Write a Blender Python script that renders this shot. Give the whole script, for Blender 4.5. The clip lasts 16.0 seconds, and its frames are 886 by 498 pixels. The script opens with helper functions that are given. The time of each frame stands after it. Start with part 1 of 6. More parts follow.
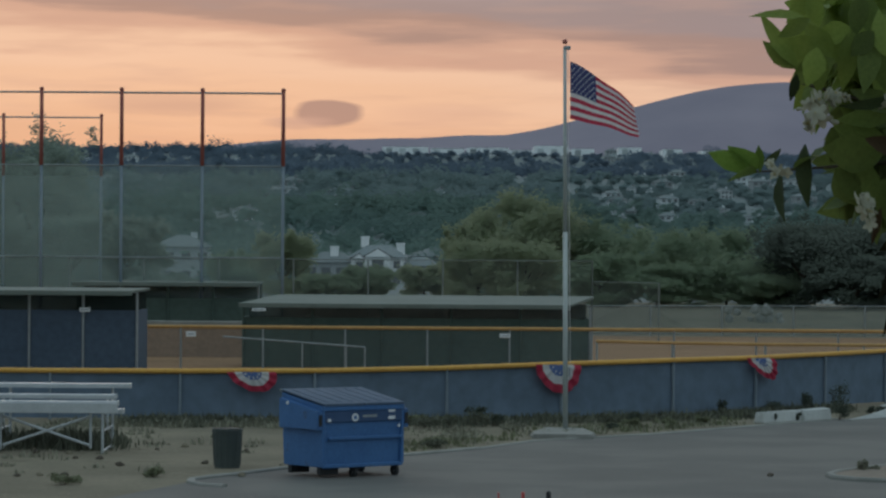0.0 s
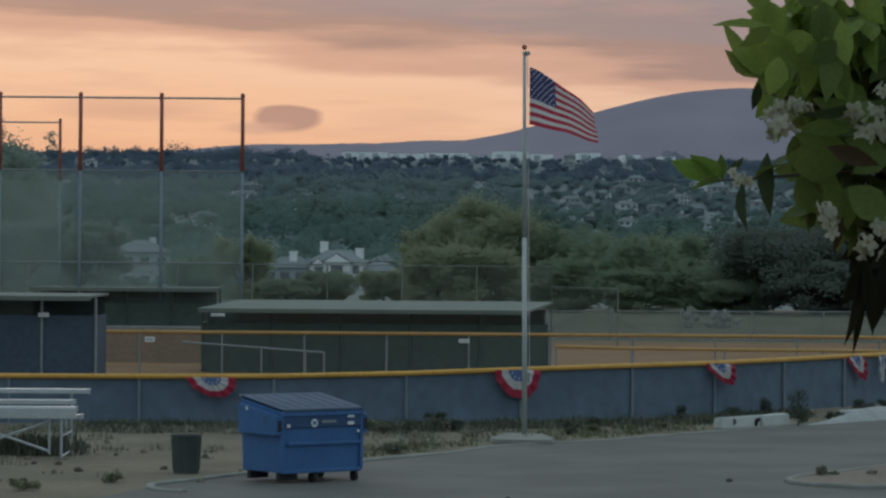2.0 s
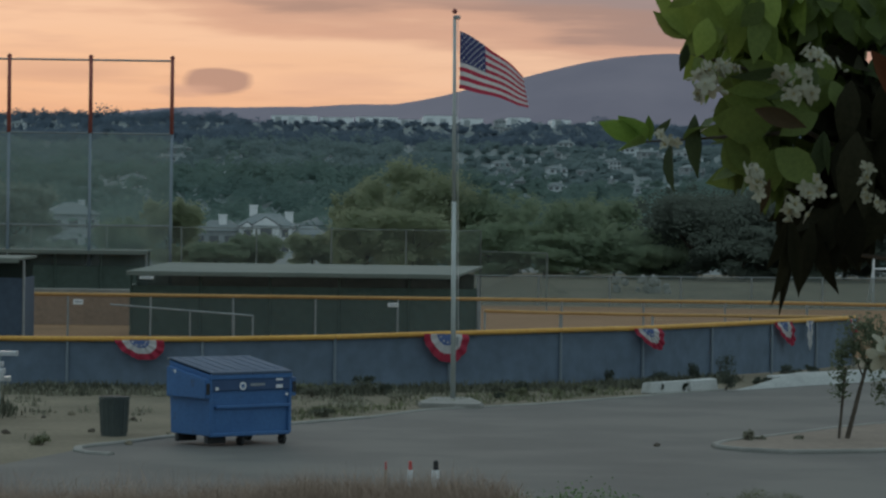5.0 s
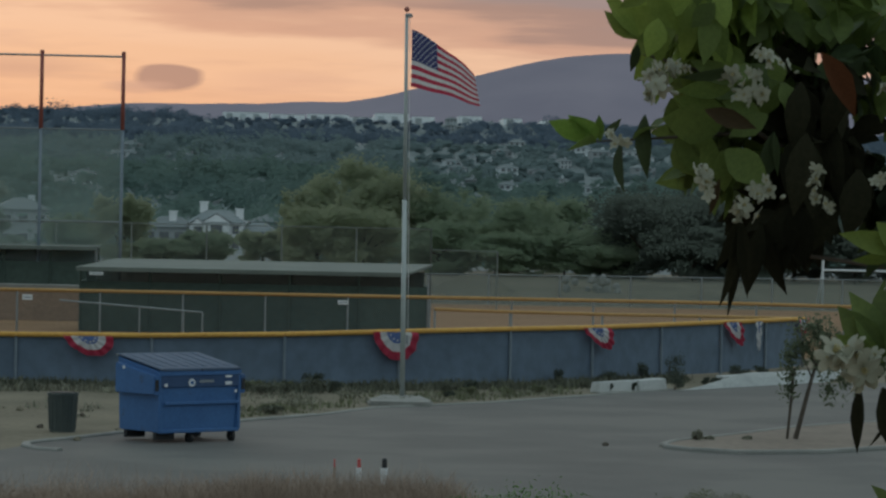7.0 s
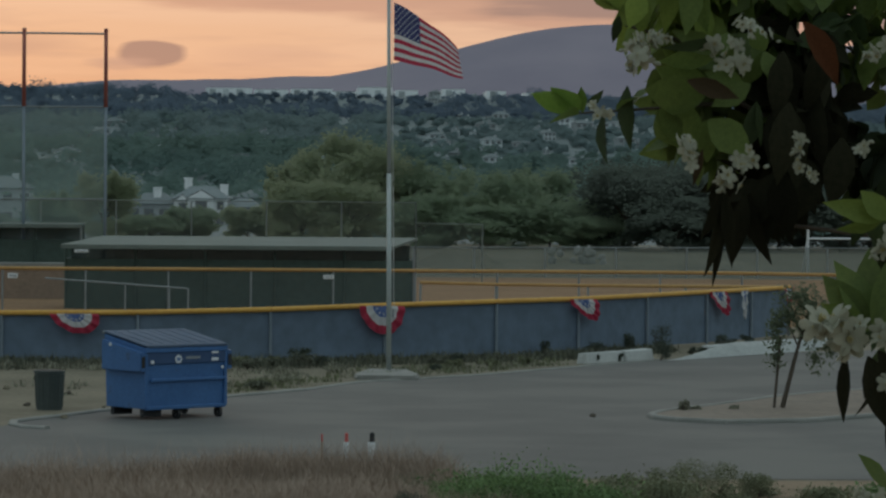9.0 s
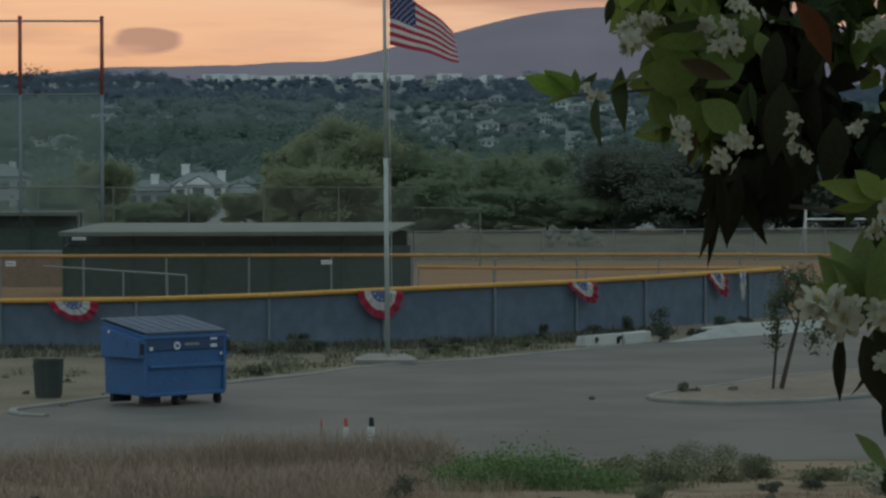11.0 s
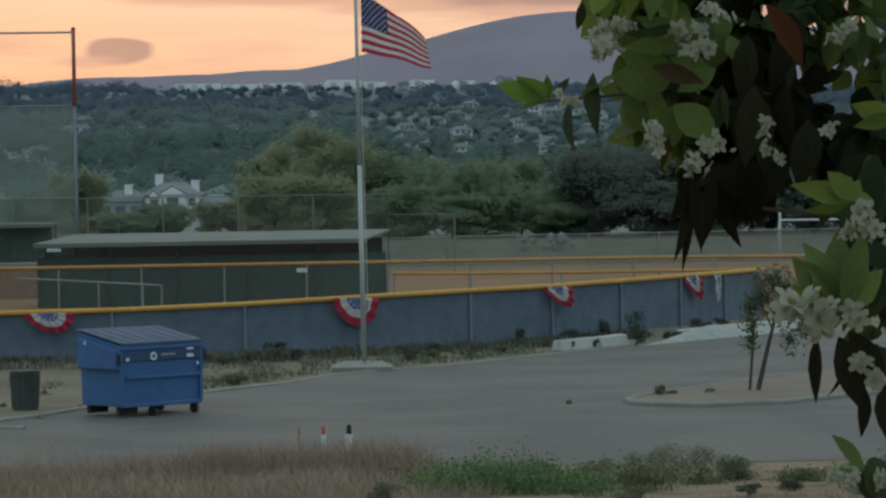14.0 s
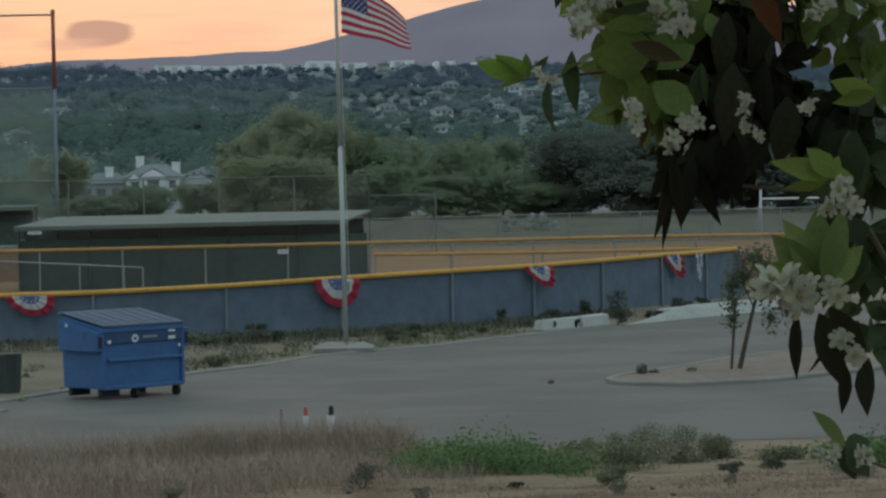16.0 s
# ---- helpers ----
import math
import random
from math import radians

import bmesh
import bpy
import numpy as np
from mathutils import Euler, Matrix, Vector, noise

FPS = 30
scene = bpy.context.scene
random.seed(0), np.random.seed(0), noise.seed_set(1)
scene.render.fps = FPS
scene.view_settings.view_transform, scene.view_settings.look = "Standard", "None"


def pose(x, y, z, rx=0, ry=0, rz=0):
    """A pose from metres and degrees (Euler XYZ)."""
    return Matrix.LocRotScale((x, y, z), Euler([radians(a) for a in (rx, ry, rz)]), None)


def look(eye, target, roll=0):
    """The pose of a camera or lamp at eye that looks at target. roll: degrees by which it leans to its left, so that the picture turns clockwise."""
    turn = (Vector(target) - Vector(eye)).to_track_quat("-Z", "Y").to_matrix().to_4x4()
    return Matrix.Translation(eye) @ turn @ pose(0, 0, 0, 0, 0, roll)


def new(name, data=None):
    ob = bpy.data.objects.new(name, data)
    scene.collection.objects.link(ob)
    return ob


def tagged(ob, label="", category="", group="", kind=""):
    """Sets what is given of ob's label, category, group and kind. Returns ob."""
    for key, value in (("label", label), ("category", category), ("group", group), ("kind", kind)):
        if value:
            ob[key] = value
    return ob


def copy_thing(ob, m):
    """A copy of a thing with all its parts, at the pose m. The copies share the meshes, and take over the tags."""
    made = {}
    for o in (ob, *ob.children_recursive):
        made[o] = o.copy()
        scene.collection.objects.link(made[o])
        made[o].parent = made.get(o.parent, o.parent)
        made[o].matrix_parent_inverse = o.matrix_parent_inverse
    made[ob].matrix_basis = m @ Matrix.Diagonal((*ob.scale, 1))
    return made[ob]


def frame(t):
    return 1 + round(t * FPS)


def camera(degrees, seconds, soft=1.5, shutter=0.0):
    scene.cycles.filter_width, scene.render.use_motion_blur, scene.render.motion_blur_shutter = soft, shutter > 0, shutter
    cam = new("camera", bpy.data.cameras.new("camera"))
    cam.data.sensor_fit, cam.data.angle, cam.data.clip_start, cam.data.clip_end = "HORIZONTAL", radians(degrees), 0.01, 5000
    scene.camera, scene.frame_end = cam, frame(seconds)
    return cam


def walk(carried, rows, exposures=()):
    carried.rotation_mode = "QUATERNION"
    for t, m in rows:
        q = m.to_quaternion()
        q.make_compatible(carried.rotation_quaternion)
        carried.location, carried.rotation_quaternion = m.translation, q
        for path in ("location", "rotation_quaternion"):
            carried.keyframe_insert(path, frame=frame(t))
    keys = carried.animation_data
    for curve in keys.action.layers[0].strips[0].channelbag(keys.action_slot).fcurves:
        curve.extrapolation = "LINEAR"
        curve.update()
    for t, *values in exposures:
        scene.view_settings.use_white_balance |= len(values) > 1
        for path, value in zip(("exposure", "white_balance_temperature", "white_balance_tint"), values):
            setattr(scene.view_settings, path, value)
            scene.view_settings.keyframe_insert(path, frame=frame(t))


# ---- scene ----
cam = camera(16.0, 16.0, soft=2.5)

# seconds, eye x, y, z in metres, turn to the right, tilt up, lean, in degrees
PATH = [
    (0.0, -0.0000, -0.0000, 4.2000, -0.000, -0.052, 0.400),
    (0.5, -0.0030, -0.0024, 4.1996, 0.275, 0.083, 0.270),
    (1.0, -0.0064, -0.0051, 4.2052, 0.459, 0.419, 0.333),
    (1.5, -0.0067, -0.0030, 4.2006, 0.584, 0.497, 0.469),
    (2.0, -0.0066, -0.0026, 4.2053, 0.743, 0.048, 0.444),
    (2.5, -0.0037, 0.0002, 4.1996, 0.893, -0.324, 0.581),
    (3.0, -0.0047, 0.0025, 4.2023, 1.045, -0.607, 0.632),
    (3.5, -0.0012, 0.0070, 4.1996, 1.240, -0.507, 0.782),
    (4.0, 0.0024, 0.0051, 4.2001, 1.457, -0.616, 0.745),
    (4.2, 0.0019, 0.0047, 4.1997, 1.573, -0.554, 0.698),
    (6.3, -0.0074, 0.0001, 4.1972, 2.643, -0.658, 1.140),
    (6.5, -0.0065, 0.0003, 4.1991, 2.718, -0.571, 1.178),
    (7.0, -0.0007, 0.0016, 4.1981, 2.933, -0.608, 1.173),
    (7.5, 0.0019, 0.0058, 4.1951, 3.168, -0.999, 1.072),
    (8.0, -0.0036, 0.0130, 4.1970, 3.168, -0.922, 0.986),
    (8.5, -0.0042, 0.0125, 4.2000, 3.084, -1.083, 0.782),
    (9.0, 0.0024, 0.0127, 4.1993, 3.209, -1.093, 0.467),
    (11.3, 0.0068, 0.0075, 4.1981, 3.253, -1.529, -0.331),
    (11.5, 0.0065, 0.0048, 4.1995, 3.300, -2.038, -0.576),
    (12.0, 0.0081, 0.0014, 4.2011, 3.224, -1.970, -0.664),
    (12.5, 0.0062, 0.0035, 4.2011, 3.323, -1.722, -0.698),
    (13.0, 0.0148, 0.0018, 4.2029, 3.501, -1.590, -0.810),
    (13.5, 0.0129, 0.0038, 4.2009, 3.644, -1.300, -0.955),
    (14.0, 0.0067, 0.0025, 4.2006, 3.703, -1.274, -0.913),
    (14.5, 0.0028, 0.0000, 4.2012, 3.725, -1.303, -0.969),
    (15.0, 0.0046, 0.0035, 4.1983, 3.789, -1.431, -1.042),
    (15.5, 0.0077, 0.0058, 4.1967, 3.911, -1.683, -1.099),
    (16.0, 0.0091, 0.0047, 4.1974, 4.037, -1.632, -1.229),
]


def aim(x, y, z, yaw, pitch, roll):
    a, b = radians(yaw), radians(pitch)
    way = Vector((math.sin(a) * math.cos(b), math.cos(a) * math.cos(b), math.sin(b)))
    return look(Vector((x, y, z)), Vector((x, y, z)) + way * 100, roll)


walk(cam, [(r[0], aim(*r[1:])) for r in PATH], exposures=[(0.0, 0.04, 6200, 10), (4.2, 0.05, 6350, 10), (7.0, 0.05, 6480, 10), (9.2, -0.03, 6620, 10), (12.1, -0.03, 6680, 10), (12.6, 0.10, 6600, 10), (13.2, 0.28, 6520, 9), (16.0, 0.31, 6550, 10)])

# ---------------------------------------------------------------- world and sun
world = bpy.data.worlds.new("evening_sky")
scene.world = world
world.use_nodes = True
wn, wl = world.node_tree.nodes, world.node_tree.links
wn.clear()


def wmath(op, a, b=None, c=None, clamp=False):
    n = wn.new("ShaderNodeMath")
    n.operation = op
    n.use_clamp = clamp
    for i, v in enumerate((a, b, c)):
        if v is None:
            continue
        if isinstance(v, (int, float)):
            n.inputs[i].default_value = v
        else:
            wl.new(v, n.inputs[i])
    return n.outputs[0]


def wramp(fac, stops, interp="EASE"):
    n = wn.new("ShaderNodeValToRGB")
    n.color_ramp.interpolation = interp
    el = n.color_ramp.elements
    while len(el) < len(stops):
        el.new(0.5)
    for e, (p, c) in zip(el, stops):
        e.position = p
        e.color = (*c, 1)
    wl.new(fac, n.inputs[0])
    return n.outputs[0]


def wmix(fac, a, b, kind="MIX"):
    n = wn.new("ShaderNodeMix")
    n.data_type = "RGBA"
    n.blend_type = kind
    if isinstance(fac, (int, float)):
        n.inputs[0].default_value = fac
    else:
        wl.new(fac, n.inputs[0])
    for i, v in ((6, a), (7, b)):
        if isinstance(v, tuple):
            n.inputs[i].default_value = (*v, 1)
        else:
            wl.new(v, n.inputs[i])
    return n.outputs[2]


wc = wn.new("ShaderNodeTexCoord")
sep = wn.new("ShaderNodeSeparateXYZ")
wl.new(wc.outputs["Generated"], sep.inputs[0])
dx, dy, dz = sep.outputs
# streaky cloud deck: noise much longer across than high
stretch = wn.new("ShaderNodeMapping")
stretch.inputs["Scale"].default_value = (7.0, 7.0, 60.0)
wl.new(wc.outputs["Generated"], stretch.inputs[0])
streak = wn.new("ShaderNodeTexNoise")
streak.inputs["Scale"].default_value = 1.6
streak.inputs["Detail"].default_value = 5
streak.inputs["Roughness"].default_value = 0.5
wl.new(stretch.outputs[0], streak.inputs["Vector"])
wisp = wn.new("ShaderNodeTexNoise")
wisp.inputs["Scale"].default_value = 3.5
wisp.inputs["Detail"].default_value = 4
wl.new(stretch.outputs[0], wisp.inputs["Vector"])
# height in the sky, bent by the cloud noise
bend = wmath("MULTIPLY_ADD", wmath("SUBTRACT", streak.outputs[0], 0.47), 0.036, wmath("MULTIPLY_ADD", dx, 0.078, wmath("ADD", dz, 0.0065)))
band = wmath("MULTIPLY", bend, 5.0, clamp=True)
west = wramp(band, [
    (0.0, (0.54, 0.335, 0.245)), (0.17, (0.60, 0.375, 0.27)), (0.24, (0.70, 0.455, 0.325)), (0.305, (0.73, 0.49, 0.36)),
    (0.345, (0.52, 0.325, 0.265)), (0.375, (0.285, 0.208, 0.208)), (0.425, (0.245, 0.215, 0.24)),
    (0.50, (0.29, 0.265, 0.29)), (0.53, (0.66, 0.58, 0.50)), (0.60, (0.42, 0.40, 0.42)), (1.0, (0.50, 0.50, 0.56))])
# thin wisps in the bright band and one small lens of cloud
haze_amt = wmath("MULTIPLY", wmath("SUBTRACT", wisp.outputs[0], 0.50, clamp=True), 1.7, clamp=True)
west = wmix(haze_amt, west, (0.46, 0.30, 0.26))


def lens_cloud(x0, z0, sx, sz, amount):
    a = wmath("DIVIDE", wmath("SUBTRACT", dx, x0), sx)
    b = wmath("DIVIDE", wmath("SUBTRACT", wmath("MULTIPLY_ADD", wmath("SUBTRACT", wisp.outputs[0], 0.5), 0.006, dz), z0), sz)
    r = wmath("ADD", wmath("MULTIPLY", a, a), wmath("MULTIPLY", b, b))
    return wmath("MULTIPLY", wmath("MULTIPLY", wmath("SUBTRACT", 1.0, r, clamp=True), amount, clamp=True), wmath("GREATER_THAN", dy, 0.0))


west = wmix(lens_cloud(-0.0365, 0.0420, 0.0118, 0.0047, 2.2), west, (0.28, 0.21, 0.215))
west = wmix(lens_cloud(-0.046, 0.0393, 0.0130, 0.0024, 0.8), west, (0.42, 0.29, 0.265))
west = wmix(lens_cloud(-0.087, 0.0445, 0.032, 0.0042, 0.6), west, (0.45, 0.30, 0.26))
west = wmix(lens_cloud(0.0, 0.0415, 0.024, 0.0045, 0.35), west, (0.48, 0.31, 0.27))
# overcast everywhere else, a little brighter overhead
rest = wramp(wmath("MULTIPLY_ADD", dz, 0.5, 0.5), [
    (0.0, (0.08, 0.075, 0.065)), (0.48, (0.10, 0.09, 0.08)), (0.52, (0.30, 0.38, 0.40)), (0.75, (0.39, 0.495, 0.53)), (1.0, (0.43, 0.55, 0.59))], "LINEAR")
toward = wmath("MULTIPLY", wmath("SUBTRACT", dy, 0.55, clamp=True), 2.6, clamp=True)
high = wmath("SUBTRACT", 1.0, wmath("MULTIPLY", wmath("SUBTRACT", dz, 0.12, clamp=True), 5.0, clamp=True))
both = wmath("MULTIPLY", toward, high)
below = wmath("GREATER_THAN", dz, -0.02)
cover = wmix(wmath("MULTIPLY", both, below), rest, west)
bg_cloud = wn.new("ShaderNodeBackground")
bg_cloud.inputs[1].default_value = 1.0
wl.new(cover, bg_cloud.inputs[0])
sky = wn.new("ShaderNodeTexSky")
sky.sky_type = "NISHITA"
sky.sun_disc = False
sky.sun_elevation = radians(2.0)
sky.sun_rotation = radians(-6)
bg_sky = wn.new("ShaderNodeBackground")
bg_sky.inputs[1].default_value = 0.10
wl.new(sky.outputs[0], bg_sky.inputs[0])
blend = wn.new("ShaderNodeMixShader")
blend.inputs[0].default_value = 0.93
wl.new(bg_sky.outputs[0], blend.inputs[1])
wl.new(bg_cloud.outputs[0], blend.inputs[2])
wout = wn.new("ShaderNodeOutputWorld")
wl.new(blend.outputs[0], wout.inputs[0])

sun = new("sun", bpy.data.lights.new("sun", "SUN"))
sun.data.energy = 0.3
sun.data.angle = radians(25)
sun.data.color = (1.0, 0.82, 0.68)
sun.matrix_world = look((-10, 100, 14), (0, 0, 0))


# ---------------------------------------------------------------- materials
def shade(name, a, b, scale=3.0, rough=0.85, metal=0.0, bump=0.0, fine=40.0, mottled=0.5, speck=None, random_amt=0.0, coat=0.0, translucent=0.0, clear=0.0, island=0.0, spec=0.5):
    """A worn surface between the colours a and b: broad stains, fine grain, relief."""
    m = bpy.data.materials.new(name)
    m.use_nodes = True
    n, l = m.node_tree.nodes, m.node_tree.links
    p = n["Principled BSDF"]
    co = n.new("ShaderNodeTexCoord")
    big = n.new("ShaderNodeTexNoise")
    big.inputs["Scale"].default_value = scale
    big.inputs["Detail"].default_value = 5
    big.inputs["Roughness"].default_value = 0.6
    l.new(co.outputs["Object"], big.inputs["Vector"])
    small = n.new("ShaderNodeTexNoise")
    small.inputs["Scale"].default_value = fine
    small.inputs["Detail"].default_value = 3
    l.new(co.outputs["Object"], small.inputs["Vector"])
    mr = n.new("ShaderNodeMapRange")
    mr.inputs[1].default_value, mr.inputs[2].default_value = 0.5 - 0.25 / (0.5 + mottled), 0.5 + 0.25 / (0.5 + mottled)
    l.new(big.outputs[0], mr.inputs[0])
    mix = n.new("ShaderNodeMix")
    mix.data_type = "RGBA"
    mix.inputs[6].default_value, mix.inputs[7].default_value = (*a, 1), (*b, 1)
    l.new(mr.outputs[0], mix.inputs[0])
    grain = n.new("ShaderNodeMix")
    grain.data_type, grain.blend_type = "RGBA", "OVERLAY"
    grain.inputs[0].default_value = 0.35
    l.new(mix.outputs[2], grain.inputs[6])
    l.new(small.outputs[0], grain.inputs[7])
    colour = grain.outputs[2]
    if speck:
        dots = n.new("ShaderNodeTexNoise")
        dots.inputs["Scale"].default_value = speck[1]
        dots.inputs["Detail"].default_value = 4
        l.new(co.outputs["Object"], dots.inputs["Vector"])
        cut = n.new("ShaderNodeMapRange")
        cut.inputs[1].default_value, cut.inputs[2].default_value = speck[2], speck[2] + 0.12
        l.new(dots.outputs[0], cut.inputs[0])
        sm = n.new("ShaderNodeMix")
        sm.data_type = "RGBA"
        sm.inputs[7].default_value = (*speck[0], 1)
        l.new(cut.outputs[0], sm.inputs[0])
        l.new(colour, sm.inputs[6])
        colour = sm.outputs[2]
    if random_amt or island:
        if random_amt:
            src = n.new("ShaderNodeObjectInfo").outputs["Random"]
        else:
            src = n.new("ShaderNodeNewGeometry").outputs["Random Per Island"]
        vr = n.new("ShaderNodeMapRange")
        k = random_amt or island
        vr.inputs[3].default_value, vr.inputs[4].default_value = 1 - k, 1 + k
        l.new(src, vr.inputs[0])
        hv = n.new("ShaderNodeHueSaturation")
        l.new(vr.outputs[0], hv.inputs["Value"])
        l.new(colour, hv.inputs["Color"])
        colour = hv.outputs[0]
    l.new(colour, p.inputs["Base Color"])
    p.inputs["Roughness"].default_value = rough
    p.inputs["Specular IOR Level"].default_value = spec
    p.inputs["Metallic"].default_value = metal
    p.inputs["Coat Weight"].default_value = coat
    if bump:
        bp = n.new("ShaderNodeBump")
        bp.inputs["Strength"].default_value = min(1.0, bump * 10)
        bp.inputs["Distance"].default_value = bump
        l.new(small.outputs[0], bp.inputs["Height"])
        l.new(bp.outputs[0], p.inputs["Normal"])
    out = n["Material Output"]
    last = p.outputs[0]
    if translucent:
        tr = n.new("ShaderNodeBsdfTranslucent")
        l.new(colour, tr.inputs[0])
        mx = n.new("ShaderNodeMixShader")
        mx.inputs[0].default_value = translucent
        l.new(last, mx.inputs[1])
        l.new(tr.outputs[0], mx.inputs[2])
        last = mx.outputs[0]
    if clear:
        tp = n.new("ShaderNodeBsdfTransparent")
        mx = n.new("ShaderNodeMixShader")
        mx.inputs[0].default_value = clear
        l.new(last, mx.inputs[1])
        l.new(tp.outputs[0], mx.inputs[2])
        last = mx.outputs[0]
    l.new(last, out.inputs[0])
    return m


M_DIRT = shade("dry_earth", (0.168, 0.146, 0.108), (0.255, 0.222, 0.165), 0.35, 0.95, bump=0.03, fine=9.0, spec=0.08, speck=((0.14, 0.12, 0.085), 0.7, 0.60), mottled=0.9)
M_BANK = shade("reddish_bank_earth", (0.20, 0.146, 0.101), (0.305, 0.226, 0.158), 0.5, 0.95, bump=0.03, fine=9.0, spec=0.08, speck=((0.13, 0.10, 0.07), 0.9, 0.58), mottled=0.9)
M_CLAY = shade("infield_clay", (0.25, 0.15, 0.085), (0.335, 0.20, 0.115), 0.25, 0.95, bump=0.02, fine=6, spec=0.05)
M_ASPHALT = shade("worn_asphalt", (0.122, 0.116, 0.109), (0.169, 0.161, 0.149), 0.30, 0.9, spec=0.3, bump=0.006, fine=60, mottled=0.8, speck=((0.168, 0.160, 0.146), 0.30, 0.50))
M_KERB = shade("kerb_concrete", (0.19, 0.19, 0.175), (0.31, 0.30, 0.275), 1.5, 0.9, bump=0.006)
M_SLAB = shade("apron_concrete", (0.30, 0.31, 0.30), (0.42, 0.425, 0.41), 0.8, 0.9, bump=0.01, fine=12, mottled=0.8)
M_SCREEN_POST = shade("painted_fence_post", (0.16, 0.20, 0.24), (0.22, 0.26, 0.30), 2.0, 0.6)
M_WHITE_CONC = shade("pale_concrete", (0.44, 0.45, 0.44), (0.58, 0.585, 0.57), 1.3, 0.85, bump=0.008, fine=25)
M_BLUE_SCREEN = shade("blue_windscreen", (0.11, 0.15, 0.205), (0.13, 0.175, 0.235), 0.5, 0.8, bump=0.004, fine=3)
M_DARK_SCREEN = shade("dark_windscreen", (0.048, 0.073, 0.112), (0.066, 0.098, 0.143), 0.5, 0.85, bump=0.01, fine=5)
M_GREEN_SCREEN = shade("green_windscreen", (0.052, 0.083, 0.073), (0.076, 0.112, 0.097), 0.4, 0.85, bump=0.01, fine=5)
M_BACK_WALL = shade("dugout_inner_wall", (0.15, 0.19, 0.18), (0.21, 0.25, 0.235), 0.4, 0.85, fine=5)
M_CLAY_PANEL = shade("clay_brown_panel", (0.25, 0.168, 0.118), (0.32, 0.222, 0.16), 0.6, 0.9, fine=8)
M_YELLOW = shade("yellow_plastic", (0.60, 0.31, 0.055), (0.73, 0.395, 0.085), 0.8, 0.6, fine=12)
M_YELLOW_OLD = shade("faded_yellow_plastic", (0.42, 0.235, 0.075), (0.52, 0.30, 0.11), 0.8, 0.7, fine=12)
M_GALV = shade("galvanised_pipe", (0.24, 0.26, 0.27), (0.34, 0.36, 0.37), 3.0, 0.5, 0.4)
M_PIPE_DULL = shade("dull_fence_pipe", (0.16, 0.18, 0.175), (0.22, 0.24, 0.235), 3.0, 0.7, 0.1)
M_GAP_DIM = shade("gap_dimming_sheet", (0.05, 0.068, 0.06), (0.075, 0.095, 0.085), 0.6, 0.9, clear=0.3)
M_POLE = shade("flagpole_aluminium", (0.38, 0.41, 0.40), (0.48, 0.51, 0.50), 2.0, 0.5, 0.2)
M_ALU = shade("bleacher_aluminium", (0.42, 0.44, 0.46), (0.54, 0.56, 0.58), 3.0, 0.45, 0.3)
# red of pipes against the bright sky: a colour fringe put into the surface
M_SKY_RED = shade("sky_fringe_red", (0.27, 0.08, 0.065), (0.35, 0.105, 0.085), 1.5, 0.7)
M_ROOF = shade("dugout_roof_metal", (0.13, 0.155, 0.138), (0.18, 0.205, 0.183), 0.6, 0.85, 0.0, fine=15)
M_NET = shade("backstop_netting", (0.28, 0.35, 0.32), (0.35, 0.42, 0.385), 1.0, 0.9, clear=0.68)
M_LINK = shade("chain_link_fabric", (0.20, 0.22, 0.22), (0.26, 0.28, 0.28), 1.0, 0.8, clear=0.86)
M_LINK_DENSE = shade("weathered_chain_link", (0.15, 0.18, 0.165), (0.21, 0.24, 0.22), 0.6, 0.8, clear=0.45)
# darker than the body, for the band below the front lip
M_BIN_NAVY = shade("darker_navy_blue", (0.028, 0.065, 0.155), (0.042, 0.09, 0.20), 1.4, 0.6, fine=30, bump=0.004)
M_BIN_BLUE = shade("dumpster_blue_paint", (0.036, 0.115, 0.29), (0.055, 0.155, 0.36), 1.4, 0.5, fine=30, bump=0.004, speck=((0.05, 0.07, 0.11), 3.0, 0.66))
M_LID = shade("lid_plastic", (0.07, 0.10, 0.16), (0.11, 0.145, 0.21), 1.2, 0.75, bump=0.004)
M_RUBBER = shade("black_rubber", (0.018, 0.018, 0.02), (0.035, 0.035, 0.037), 5, 0.8)
M_BIN_GREY = shade("grey_green_plastic", (0.045, 0.060, 0.058), (0.075, 0.09, 0.085), 2.0, 0.6)
M_STICKER = shade("white_sticker", (0.62, 0.64, 0.66), (0.75, 0.76, 0.78), 8, 0.6)
M_RED = shade("red_cloth", (0.42, 0.028, 0.065), (0.52, 0.045, 0.09), 3, 0.8, translucent=0.3)
M_WHITE = shade("white_cloth", (0.62, 0.60, 0.60), (0.74, 0.72, 0.72), 3, 0.8, translucent=0.3)
M_BLUE = shade("blue_cloth", (0.045, 0.05, 0.15), (0.065, 0.07, 0.19), 3, 0.8, translucent=0.3)
M_BUNT_BLUE = shade("bunting_blue", (0.10, 0.16, 0.36), (0.14, 0.20, 0.42), 3, 0.8, translucent=0.2)
M_PLATE = shade("white_sign_plate", (0.66, 0.68, 0.70), (0.78, 0.79, 0.8), 4, 0.5)
M_BARK = shade("bark", (0.055, 0.042, 0.032), (0.11, 0.088, 0.068), 4, 0.95, bump=0.02, fine=30)
M_WEED = shade("weed_green", (0.15, 0.165, 0.095), (0.22, 0.225, 0.14), 1.0, 0.8, island=0.35, translucent=0.25)
M_LUSH = shade("lush_weed", (0.115, 0.19, 0.072), (0.165, 0.25, 0.10), 1.0, 0.8, island=0.35, translucent=0.25)
